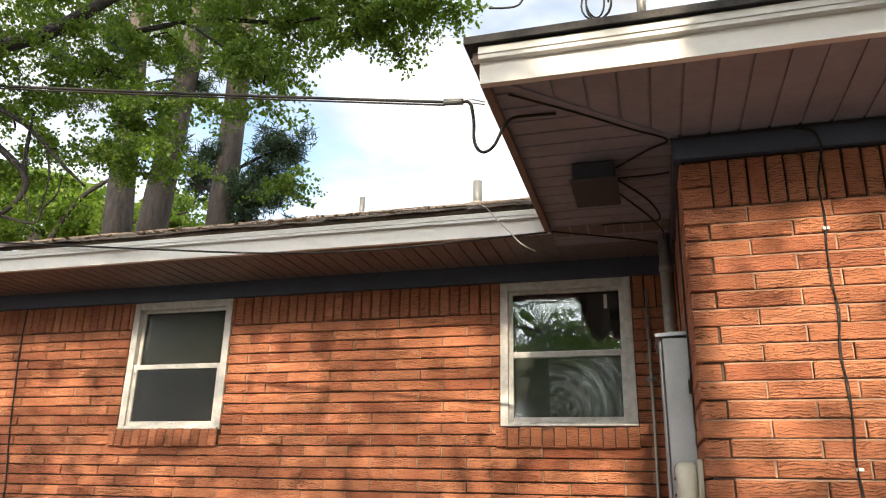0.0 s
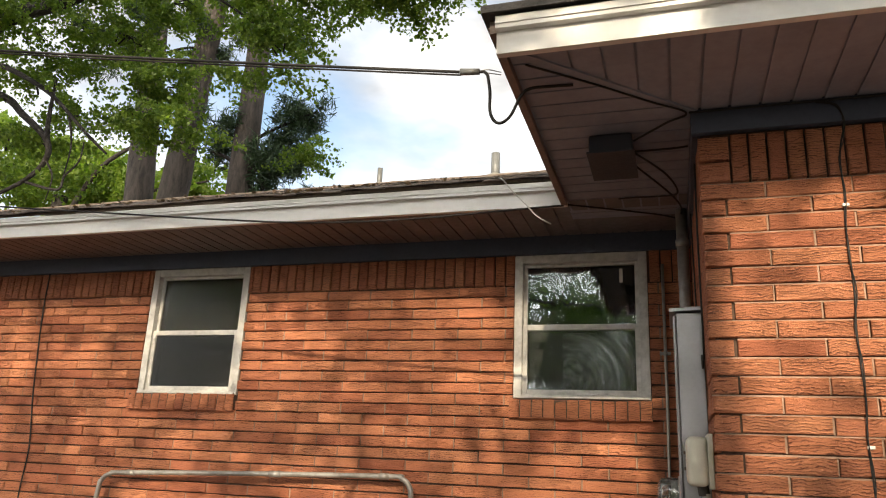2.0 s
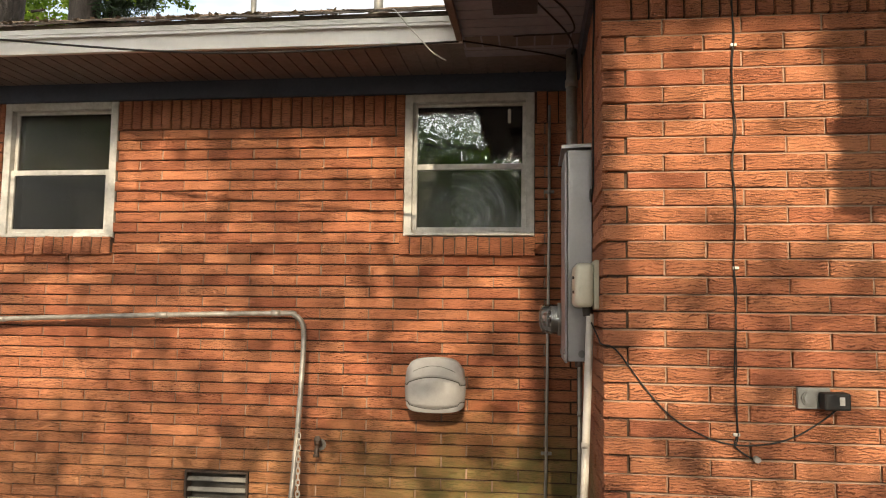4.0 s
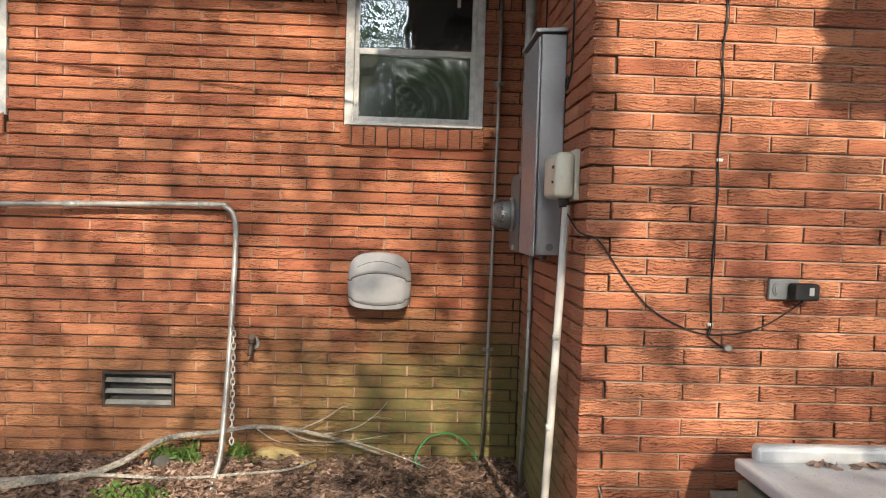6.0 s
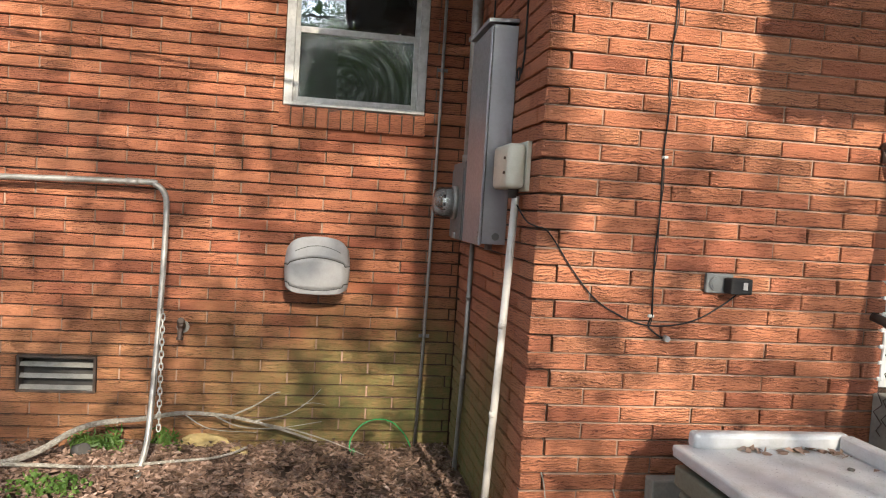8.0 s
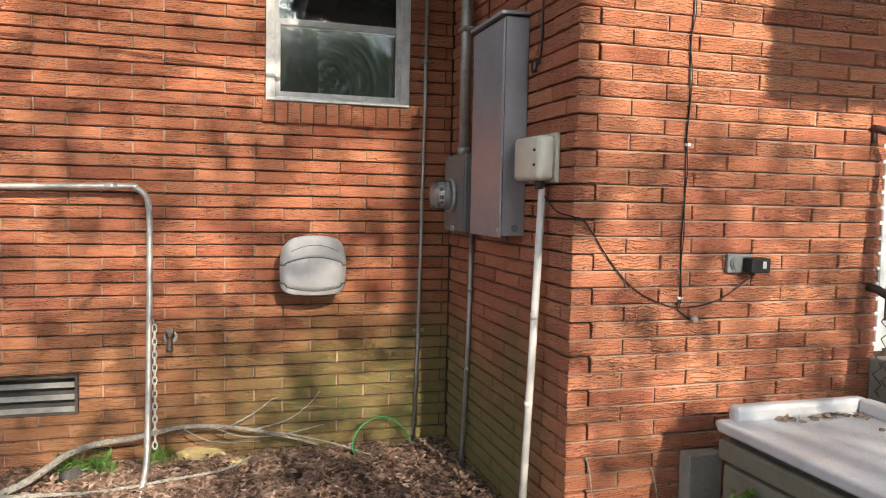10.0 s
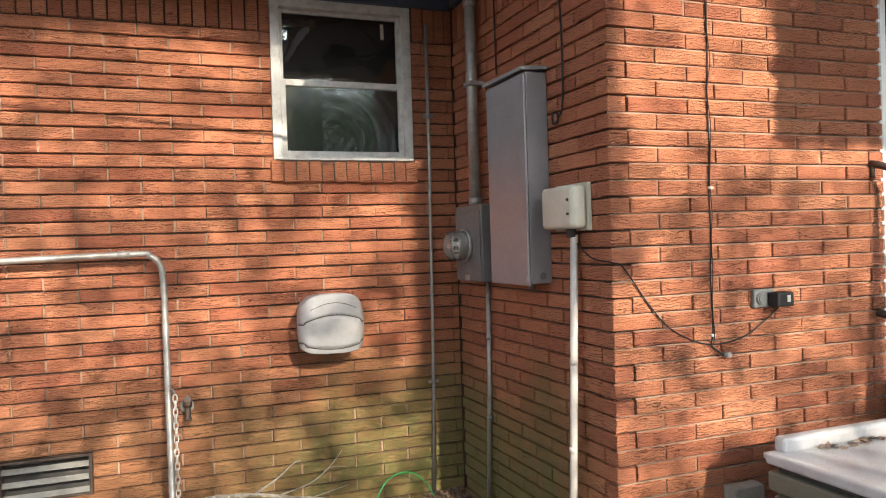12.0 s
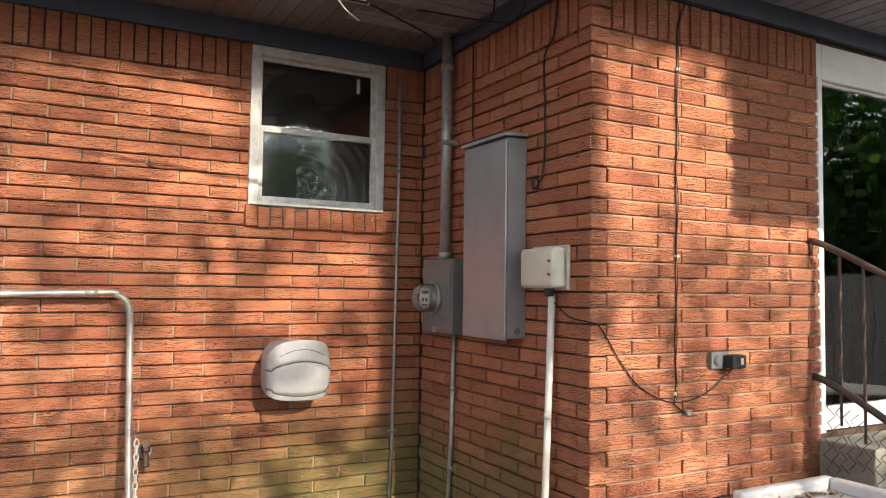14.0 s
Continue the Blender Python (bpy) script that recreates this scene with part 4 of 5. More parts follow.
cable("cable", "thin pale wire hanging from the roof edge", [(-0.86, 3.86, 3.20), (-0.835, 3.86, 3.18), (-0.77, 3.86, 3.10), (-0.706, 3.865, 3.03), (-0.64, 3.87, 2.955), (-0.563, 3.87, 2.906)], 0.004, PVC)

drop = thing("service_drop", "thick black overhead service cable with a grey clamp", "cable")
line = [Vector((-0.698, 2.48, 3.085)).lerp(Vector((-9.0, 1.79, 4.34)), t) + Vector((0, 0, -0.24 * t * (1 - t))) for t in (k / 40 for k in range(41))]
part("wire", T(line, 0.0062, 8), BLACK, drop)
part("second_wire", T([p + Vector((0, 0.004, -0.011)) for p in line], 0.004, 8), BLACK, drop)
part("clamp", T([(-0.698, 2.48, 3.085), (-0.66, 2.48, 3.081), (-0.622, 2.48, 3.077)], 0.0135, 10, 0.012), METERBOX, drop, "grey splice clamp")
part("tie_wire", T(arc([(-0.625, 2.48, 3.079), (-0.59, 2.488, 3.086), (-0.54, 2.50, 3.075)]), 0.002, 6), GALV, drop)
part("tie_wire", T(arc([(-0.625, 2.48, 3.077), (-0.58, 2.49, 3.070), (-0.54, 2.50, 3.064)]), 0.002, 6), GALV, drop)
part("tail", T(arc([(-0.63, 2.48, 3.076), (-0.602, 2.48, 3.073), (-0.588, 2.48, 3.055)]), 0.0062, 8), BLACK, drop)

# ---- roof fittings ----


def vent_stack(x, y, r, h, label):
    ob = thing("vent_stack", label, "vent pipe", group="vent pipes on the roof")
    z = roof_z(y)
    part("pipe", T([(x, y, z - 0.05), (x, y, z + h)], r, 16), METERBOX, ob)
    part("flashing", T([(x, y, z - 0.02), (x, y, z + 0.05)], r * 2.1, 16, r * 1.08), VENT, ob)
    part("flange", T([(x, y, z + 0.005), (x, y, z + 0.02)], r * 2.3, 16), VENT, ob)
    return ob


vent_stack(-1.515, 6.5, 0.043, 0.265, "thick grey plumbing vent pipe on the shingled roof")
vent_stack(-2.72, 6.5, 0.027, 0.205, "thin grey plumbing vent pipe on the shingled roof")
rmast = thing("roof_mast", "pale metal mast with coiled cable above the wing roof", "mast")
part("pole", T([(0.083, 3.3, 3.3), (0.087, 3.3, 5.2)], 0.023, 14), GALV, rmast)
part("coil", T([Vector((-0.135 + (0.06 + 0.02 * math.sin(t * 0.37)) * math.cos(t), 3.3 + 0.02 * math.sin(t * 0.3), 4.03 + 0.02 * math.sin(t * 0.21) + 0.10 * math.sin(t))) for t in (k * 0.35 for k in range(56))], 0.005, 6), BLACK, rmast, "coiled black cable")
part("arm", T(arc([(0.085, 3.3, 4.5), (-0.2, 3.3, 4.42), (-0.46, 3.3, 4.28), (-0.51, 3.3, 4.14), (-0.56, 3.3, 4.09), (-0.70, 3.3, 4.105)]), 0.006, 6), BLACK, rmast)
shingle_row(roof_main, -6.3, -0.5, MAIN_EAVE - 0.062, EAVE_Z + 0.012, PITCH, 9, 5)

# ---- door, landing and handrail beyond the wing's end ----
door = thing("door_1", "white storm door with one tall dark reflecting pane", "door", "structure")
bm = bmesh.new()
for s in ((WEND, WEND + 0.05, 0.83, 2.93), (WEND + 0.05, 2.78, 2.735, 2.93), (2.70, 2.78, 0.83, 2.735)):
    box(bm, s[0], s[1], WY + 0.005, WY + 0.1, s[2], s[3], 0.004)
part("door_frame", bm, FASCIA, door)
# ragged white caulk where the frame meets the brick ends
bm = bmesh.new()
for k in range(28):
    z = BASE + (k + 12) * COURSE
    box(bm, WEND - 0.016, WEND + 0.012, WY - 0.004, WY + 0.02, z - 0.007, z + 0.010, 0.003)
box(bm, WEND - 0.002, WEND + 0.010, WY - 0.005, WY + 0.02, 0.86, 2.745, 0.004)
part("caulk", bm, FASCIA, door, "ragged white caulk")
bm = bmesh.new()
for s in ((1.786, 1.80, 0.84, 2.73), (2.684, 2.699, 0.84, 2.73), (1.80, 2.684, 0.84, 0.965), (1.80, 2.684, 2.715, 2.73)):
    box(bm, s[0], s[1], WY + 0.022, WY + 0.06, s[2], s[3], 0.003)
leaf = part("door_leaf", bm, FASCIA, door)
pane = part("pane", B(1.796, 2.688, WY + 0.035, WY + 0.041, 0.955, 2.722), GLASS_DOOR, leaf)
pane.visible_shadow = False
# near-black block: the unlit hall's darkness is in its colour
tagged(part("wall_hall", B(1.76, 2.76, WY + 0.23, 6.0, 0.7, 2.8), DARK), "near-black block for the unlit hall behind the door", "interior wall", kind="structure")
wall_slab("wall_east", "brick wall beyond the door", [(2.78, 6.0, WY + 0.005, WY + 0.22, -0.4, 3.05), (WEND, 2.78, WY + 0.03, WY + 0.22, -0.4, 0.83), (WEND, 2.78, WY + 0.03, WY + 0.22, 2.93, 3.05)])

steps = thing("concrete_steps", "grey weathered concrete steps and landing by the door", "steps")
part("landing", B(1.70, 2.95, 2.665, WY - 0.004, -0.2, 0.812, bevel=0.012), CONCRETE, steps)
for k, z in enumerate((0.63, 0.45, 0.27)):
    part("step", B(1.72, 2.95, 2.665 - 0.28 * (k + 1), 2.663 - 0.28 * k, -0.2, z, bevel=0.01), CONCRETE, steps)

rail = thing("handrail", "dark wrought-iron handrail with twisted balusters beside the steps", "handrail")
RX = 1.71


def rail_z(y, lift):
    return lift - (WY - y) * 0.54


part("top_rail", T([(1.645, WY - 0.004, 1.850), (1.665, WY - 0.05, 1.835), (RX, WY - 0.2, rail_z(WY - 0.2, 1.86)), (RX, 1.7, rail_z(1.7, 1.86))], 0.017, 10), IRON, rail)
part("bottom_rail", T([(1.668, WY - 0.004, 1.135), (1.685, WY - 0.05, 1.122), (RX, WY - 0.2, rail_z(WY - 0.2, 1.155)), (RX, 1.7, rail_z(1.7, 1.155))], 0.019, 10), IRON, rail)
for k in range(8):
    y = WY - 0.13 - k * 0.125
    bm = bmesh.new()
    z0, z1, n, prev = rail_z(y, 1.155) - (0.19 if k < 2 else 0.0), rail_z(y, 1.86), 36, None
    for i in range(n + 1):
        a = i / n * 9.0 if 6 < i < 30 else (6 if i <= 6 else 30) / n * 9.0
        r = 0.009
        ring = [bm.verts.new((RX + r * math.cos(a + q), y + r * math.sin(a + q), z0 + (z1 - z0) * i / n)) for q in (0, math.pi / 2, math.pi, 1.5 * math.pi)]
        if prev:
            for j in range(4):
                bm.faces.new((prev[j], prev[(j + 1) % 4], ring[(j + 1) % 4], ring[j]))
        prev = ring
    part("baluster", bm, IRON, rail, "twisted square iron baluster" if k == 0 else "")
part("wall_stay", T([(1.650, WY - 0.012, 1.85), (1.650, WY - 0.012, 1.78)], 0.011, 8), IRON, rail)

mesh_panel = thing("chain_link_panel", "bent piece of rusty chain-link mesh on the landing", "wire mesh")
for k in range(16):
    pts = [(1.695 + 0.02 * math.sin(i * 0.7 + k * 0.5), 2.90 - k * 0.042 + (0.021 if i % 2 else -0.021) + 0.008 * noise.noise((k, i, 2)), 1.02 - k * 0.018 - i * 0.040 + 0.02 * noise.noise((k * 0.4, 1, 2))) for i in range(11 - (k * 5) % 4)]
    part("wire", T(pts, 0.0026, 5), IRON, mesh_panel)

# ---- old tray on its stand before the wing ----
sink = thing("utility_tray", "white weathered plastic tray with raised rim and dead leaves", "tray")
A0, A1, B0, B1, TZ = 0.672, 1.365, 1.80, 2.70, 0.637
bm = bmesh.new()
box(bm, A0, A1, B0, B1, TZ, TZ + 0.028, 0.010, 3)
part("tray_floor", bm, SINKTOP, sink)
part("back_rim", B(A0 + 0.06, A1, B1 - 0.055, B1 + 0.005, TZ + 0.02, TZ + 0.085, bevel=0.018, seg=3), SINKTOP, sink)
part("side_rim", B(A1 - 0.055, A1 + 0.004, B0, B1 - 0.05, TZ + 0.02, TZ + 0.087, bevel=0.018, seg=3), SINKTOP, sink)
part("front_lip", B(A0 - 0.008, A0 + 0.03, B0, B1 - 0.02, TZ - 0.012, TZ + 0.034, bevel=0.012, seg=3), SINKTOP, sink)
stand = thing("tray_stand", "grey-green moulded plastic stand under the white tray", "stand")
bm = bmesh.new()
box(bm, A0 + 0.025, A1 - 0.03, B0 + 0.05, B1 - 0.025, -0.03, 0.50, 0.015)
part("body", bm, SINKBASE, stand)
part("upper_band", B(A0 + 0.010, A1 - 0.015, B0 + 0.03, B1 - 0.012, 0.515, 0.595, bevel=0.012), SINKBASE, stand)
# near-black filler: the shade under the tray is put in as colour
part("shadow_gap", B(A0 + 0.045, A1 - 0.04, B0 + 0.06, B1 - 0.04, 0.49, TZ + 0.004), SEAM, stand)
block = thing("concrete_block", "grey concrete slab leaning against the brick wall", "block")
bm = box(bmesh.new(), 0.695, 0.86, 2.885, 2.955, -0.05, 0.455, 0.008)
for v in bm.verts:
    v.co.x += 0.012 * noise.noise(v.co * 4)
    v.co.y -= 0.05 * (0.5 - v.co.z) * 0.3
part("slab", bm, CONCRETE, block)

# ---- things lying on the ground ----
branch = thing("fallen_branch", "pale dead branch with bare twigs lying by the wall", "branch")
b0 = arc([(-2.62, 3.90, 0.06), (-2.232, 4.10, 0.06), (-2.031, 4.20, 0.11), (-1.815, 4.30, 0.215), (-1.553, 4.33, 0.243), (-1.295, 4.35, 0.272), (-1.087, 4.40, 0.238), (-0.85, 4.43, 0.17), (-0.62, 4.45, 0.09)], 5)
part("bough", T([p + Vector((0, 0, 0.008 * noise.noise(p * 6))) for p in b0], 0.021, 8, 0.006), TWIG, branch)
for pts, r in (([(-1.12, 4.39, 0.24), (-0.98, 4.46, 0.29), (-0.88, 4.50, 0.35), (-0.84, 4.5, 0.36)], 0.006), ([(-1.0, 4.41, 0.21), (-0.80, 4.46, 0.24), (-0.68, 4.49, 0.31), (-0.61, 4.5, 0.385)], 0.005),
               ([(-0.95, 4.42, 0.20), (-0.76, 4.4, 0.17), (-0.55, 4.36, 0.12), (-0.35, 4.30, 0.06)], 0.006), ([(-1.2, 4.37, 0.26), (-1.05, 4.35, 0.20), (-0.85, 4.36, 0.19), (-0.6, 4.40, 0.22)], 0.005),
               ([(-1.35, 4.35, 0.268), (-1.2, 4.30, 0.2), (-0.95, 4.28, 0.19)], 0.004), ([(-0.72, 4.48, 0.29), (-0.66, 4.5, 0.30), (-0.58, 4.52, 0.285)], 0.003)):
    part("twig", T(arc(pts, 5), r, 6, r * 0.4), TWIG, branch)
low_branch = thing("fallen_branch", "thin pale dead branch lying on the leaf litter", "branch")
part("bough", T(arc([(-2.6, 4.02, 0.06), (-2.23, 4.09, 0.07), (-1.95, 4.11, 0.06), (-1.71, 4.13, 0.045), (-1.4, 4.2, 0.05), (-1.15, 4.25, 0.06), (-1.0, 4.33, 0.09)], 6), 0.013, 7, 0.006), TWIG, low_branch)
for pts in ([(0.262, 2.957, 0.46), (0.282, 2.945, 0.36), (0.30, 2.90, 0.02)], [(0.566, 2.957, 0.393), (0.592, 2.945, 0.28), (0.60, 2.90, 0.02)]):
    stem = thing("dry_stem", "thin dry stem leaning on the foot of the brick wall", "stem", group="dry stems by the wing")
    part("stalk", T(arc(pts, 5), 0.0032, 6, 0.002), TWIG, stem)
rock = thing("stone", "ochre yellow field stone half buried by the wall", "stone")
bm = bmesh.new()
rock_mesh(bm, (-1.06, 4.47, 0.02), 0.042, 3)
part("body", bm, STONE, rock)
ledge = thing("stone", "long ochre stone ledge under the brick wall", "stone")
bm = bmesh.new()
rock_mesh(bm, (-1.30, 4.60, 0.02), 0.06, 8, 0.9)
for v in bm.verts:
    v.co.x = -1.28 + (v.co.x + 1.30) * 2.0
part("body", bm, STONE, ledge)
hose = thing("garden_hose", "short loop of bright green hose on the soil", "hose")
part("loop", T(arc([(-0.40, 4.42, 0.02), (-0.43, 4.43, 0.05), (-0.42, 4.44, 0.12), (-0.36, 4.46, 0.19), (-0.27, 4.48, 0.215), (-0.18, 4.5, 0.19), (-0.10, 4.51, 0.11), (-0.06, 4.52, 0.03)], 6), 0.004, 8), HOSE, hose)
part("end", T([(-0.415, 4.42, 0.055), (-0.395, 4.42, 0.025), (-0.385, 4.42, 0.0)], 0.009, 8), HOSE, hose)
can = thing("drain_stub", "dark plastic pipe stub in the leaf litter", "pipe")
part("pipe", T([(-1.92, 4.42, 0.03), (-1.86, 4.36, 0.06)], 0.035, 12), SEAM, can)


def leaf_cloud(name, label, centres, spread, count, size, mat, seed, category="leaves", flat=False, parent=None, needle=False, squash=1.0, width=0.42):
    """Many small folded leaves round the centres, in one mesh of kind stuff."""
    rng = np.random.default_rng(seed)
    c = np.asarray(centres)[np.arange(count) if count == len(centres) else rng.integers(0, len(centres), count)]
    p = c + rng.normal(0, 1, (count, 3)) * np.asarray(spread) * np.array([1, 1, squash])
    a = rng.normal(0, 1, (count, 3))
    if flat:
        a[:, 2] *= 0.25
    a /= np.linalg.norm(a, axis=1)[:, None]
    b = rng.normal(0, 1, (count, 3))
    if flat:
        b[:, 2] *= 0.25
    b -= a * (a * b).sum(1)[:, None]
    b /= np.linalg.norm(b, axis=1)[:, None]
    n = np.cross(a, b)
    s = size * rng.uniform(0.6, 1.3, (count, 1))
    w = 0.013 if needle and size > 0.1 else 0.10 if needle else width
    v = np.stack([p - a * s * 0.5, p + b * s * w + n * s * 0.1, p + a * s * 0.5, p - b * s * w + n * s * 0.1], 1).reshape(-1, 3)
    f = np.arange(count * 4).reshape(-1, 4)
    tri = np.concatenate([f[:, [0, 1, 2]], f[:, [0, 2, 3]]])
    ob = raw(name, v.tolist(), tri.tolist(), mat, parent)
    if not parent:
        tagged(ob, label, category, kind="stuff")
    return ob


rng = np.random.default_rng(11)
cs = np.column_stack([rng.uniform(-4.2, 0.15, 2600), 4.58 - np.abs(rng.normal(0, 0.75, 2600)), np.full(2600, 0.028)])
cs[:, 2] += 0.08 * np.clip((4.2 - cs[:, 1]) / 2.5, 0, 1)
leaf_cloud("leaf_litter", "dry brown leaves covering the soil by the wall", cs, (0.02, 0.02, 0.008), 26000, 0.042, LITTER, 4, flat=True, width=0.24)
cs = np.column_stack([rng.uniform(-7, 6, 1500), rng.uniform(-5, 3.2, 1500), np.full(1500, 0.09)])
cs = cs[(cs[:, 0] < 0.6) | (cs[:, 1] < 1.5)]
cs[:, 2] = 0.02 + 0.08 * np.clip((4.2 - cs[:, 1]) / 2.5, 0, 1) * (cs[:, 0] < 0.3)
leaf_cloud("leaf_litter", "scattered dry leaves on the yard's soil", cs, (0.25, 0.25, 0.008), 9000, 0.05, LITTER, 14, flat=True, width=0.26)
cs = [(rng.uniform(-1.95, -1.72), rng.uniform(4.42, 4.55), 0.06) for _ in range(20)] + [(rng.uniform(-1.55, -1.42), rng.uniform(4.5, 4.58), 0.05) for _ in range(6)]
leaf_cloud("weeds", "tufts of green grass beside the pipe", cs, (0.02, 0.02, 0.035), 320, 0.075, GRASS, 6, "weeds", needle=True)
cs = [(rng.uniform(-2.05, -1.72), rng.uniform(3.75, 3.95), 0.06) for _ in range(24)] + [(0.64, 2.48, 0.12), (0.64, 2.47, 0.24), (0.645, 2.48, 0.34), (0.645, 2.44, 0.41), (0.645, 2.49, 0.45)]
leaf_cloud("weeds", "low bright green clover in the leaf litter", cs, (0.035, 0.03, 0.010), 320, 0.028, GRASS, 7, "weeds")
cs = [(A0 + 0.2 + 0.45 * rng.random(), B1 - 0.07 - 0.06 * rng.random() ** 2, TZ + 0.034) for _ in range(14)] + [(A1 - 0.08, B1 - 0.1 - 0.3 * rng.random(), TZ + 0.034) for _ in range(8)]
leaf_cloud("dead_leaves", "dry brown leaves lying in the white tray", cs, (0.02, 0.012, 0.002), 40, 0.045, LITTER, 8, flat=True)
cs = [(x, y, roof_z(y) + 0.03) for x, y in zip(rng.uniform(-6.5, -1.2, 160), 3.93 + 0.9 * rng.random(160) ** 2)]
leaf_cloud("roof_leaves", "dry pine straw and leaves along the roof edge", cs, (0.03, 0.02, 0.004), 700, 0.04, LITTER, 9, flat=True)
pebble = thing("pebble", "small black pebble lying in the white tray", "pebble")
bm = bmesh.new()
rock_mesh(bm, (1.19, 2.42, TZ + 0.036), 0.010, 2)
part("body", bm, SEAM, pebble)

# ---- trees ----


def pine(x, y, r, h, lean, seed, label, bare=0.42, boughs=(), tufts=()):
    ob = thing("pine_tree", label, "tree", group="pines behind the roof")
    rg = random.Random(seed)
    bm = bmesh.new()
    rings = []
    for k in range(41):                           # trunk with an uneven, plated girth
        t = k / 40
        c = Vector((x + lean * t * h + 0.05 * math.sin(t * 5 + seed), y, t * h))
        rad = r * (1.15 - 0.6 * t)
        rings.append([bm.verts.new(c + Vector((math.cos(a), math.sin(a), 0)) * rad * (1 + 0.07 * noise.noise((math.cos(a) * 3, math.sin(a) * 3 + seed, t * 30)))) for a in (2 * math.pi * q / 24 for q in range(24))])
    for a, b in zip(rings, rings[1:]):
        for q in range(24):
            bm.faces.new((a[q], a[(q + 1) % 24], b[(q + 1) % 24], b[q])).smooth = True
    part("trunk", bm, BARK, ob)
    centres = []
    for k in range(20):
        t = rg.uniform(bare, 1.0)
        a = rg.uniform(0, 2 * math.pi)
        l = rg.uniform(1.0, 2.6) * (1.3 - t * 0.7)
        b = Vector((x + lean * t * h, y, t * h))
        e = b + Vector((math.cos(a) * l, math.sin(a) * l, rg.uniform(-0.4, 0.5)))
        part("branch", T(arc([b, b.lerp(e, 0.5) + Vector((0, 0, 0.25)), e], 4), 0.05, 6, 0.015), LIMB, ob)
        centres += [tuple(b.lerp(e, q)) for q in (0.55, 0.75, 0.9, 1.0, 1.05)]
    for pts, br in boughs:
        part("branch", T(arc(pts, 5), br, 8, br * 0.5), LIMB, ob)
    for c in tufts:                               # brushes of needles round twig ends
        for k in range(9):
            e = Vector(c) + Vector((rg.gauss(0, 0.26), rg.gauss(0, 0.26), rg.gauss(0, 0.2)))
            part("twig", T([Vector(c), e], 0.012, 4, 0.005), LIMB, ob)
            centres += [tuple(e)] * 2
    leaf_cloud("needles", "", centres, 0.13, 12000, 0.28, NEEDLE, seed, needle=True, parent=ob)
    return ob


pine(-12.25, 14.5, 0.40, 17.0, -0.055, 1, "tall pine with dark furrowed trunk behind the roof", 0.66)
pine(-12.25, 14.5, 0.40, 18.0, 0.083, 2, "tall leaning pine with brown bark behind the roof", 0.66)
pine(-9.68, 14.5, 0.37, 17.0, -0.004, 3, "tall pine with sunlit reddish bark behind the roof", 0.68,
     [([(-9.47, 14.4, 8.32), (-9.13, 14.4, 8.0), (-9.04, 14.4, 7.3)], 0.07), ([(-9.86, 14.4, 8.35), (-10.2, 14.4, 8.57), (-10.62, 14.4, 8.76)], 0.06),
      ([(-9.6, 14.4, 8.2), (-9.1, 14.4, 8.5), (-8.6, 14.4, 8.4), (-8.1, 14.4, 8.1)], 0.05), ([(-9.6, 14.4, 8.9), (-8.9, 14.4, 9.2), (-8.0, 14.4, 9.5)], 0.05)],
     [(-8.97, 14.5, 8.82), (-8.62, 14.5, 8.28), (-9.09, 14.5, 7.75), (-8.23, 14.5, 8.1), (-8.05, 14.5, 9.46), (-10.44, 14.5, 9.34), (-10.46, 14.5, 8.82), (-8.55, 14.5, 9.22), (-9.07, 14.5, 8.25), (-8.4, 14.5, 9.7)])


def broadleaf(base, r, h, limbs, blobs, leaves, size, mat, seed, label, cluster=0.32, spray=0.0):
    """A trunk, named limbs, and a crown of leaf clusters spread through the blobs; spray: the length of drooping twigs."""
    ob = thing("broadleaf_tree", label, "tree")
    rg = np.random.default_rng(seed)
    b = Vector(base)
    part("trunk", T([b, b + Vector((0.1, 0, h * 0.5)), b + Vector((0.0, 0.1, h))], r, 14, r * 0.6), LIMB, ob)
    for pts, lr in limbs:
        part("limb", T(arc(pts, 6), lr, 8, lr * 0.35), LIMB, ob)
    centres = []
    for bx, by, bz, brx, brz, n in blobs:
        q = rg.normal(0, 1, (n, 3))
        q /= np.linalg.norm(q, axis=1)[:, None]
        q *= rg.uniform(0.25, 1.0, (n, 1)) ** 0.5
        c = np.array([bx, by, bz]) + q * np.array([brx, brx, brz])
        if spray:
            for p in c:
                for _ in range(4):
                    a, l = rg.uniform(0, 2 * math.pi), spray * rg.uniform(0.6, 1.3)
                    centres += [(p[0] + math.cos(a) * l * u, p[1] + math.sin(a) * l * u, p[2] - 0.45 * l * u * u + 0.1 * l * u) for u in (0.15, 0.35, 0.55, 0.72, 0.88, 1.0)]
        else:
            centres += c.tolist()
        for k in range(0, n, 5):
            e = Vector(c[k])
            s = Vector((bx, by, bz)).lerp(e, 0.25)
            part("twig", T([s, s.lerp(e, 0.5) + Vector((0, 0, 0.12)), e], 0.018, 5, 0.006), LIMB, ob)
    leaf_cloud("crown", "", centres, cluster, leaves, size, mat, seed, parent=ob, squash=0.7)
    return ob


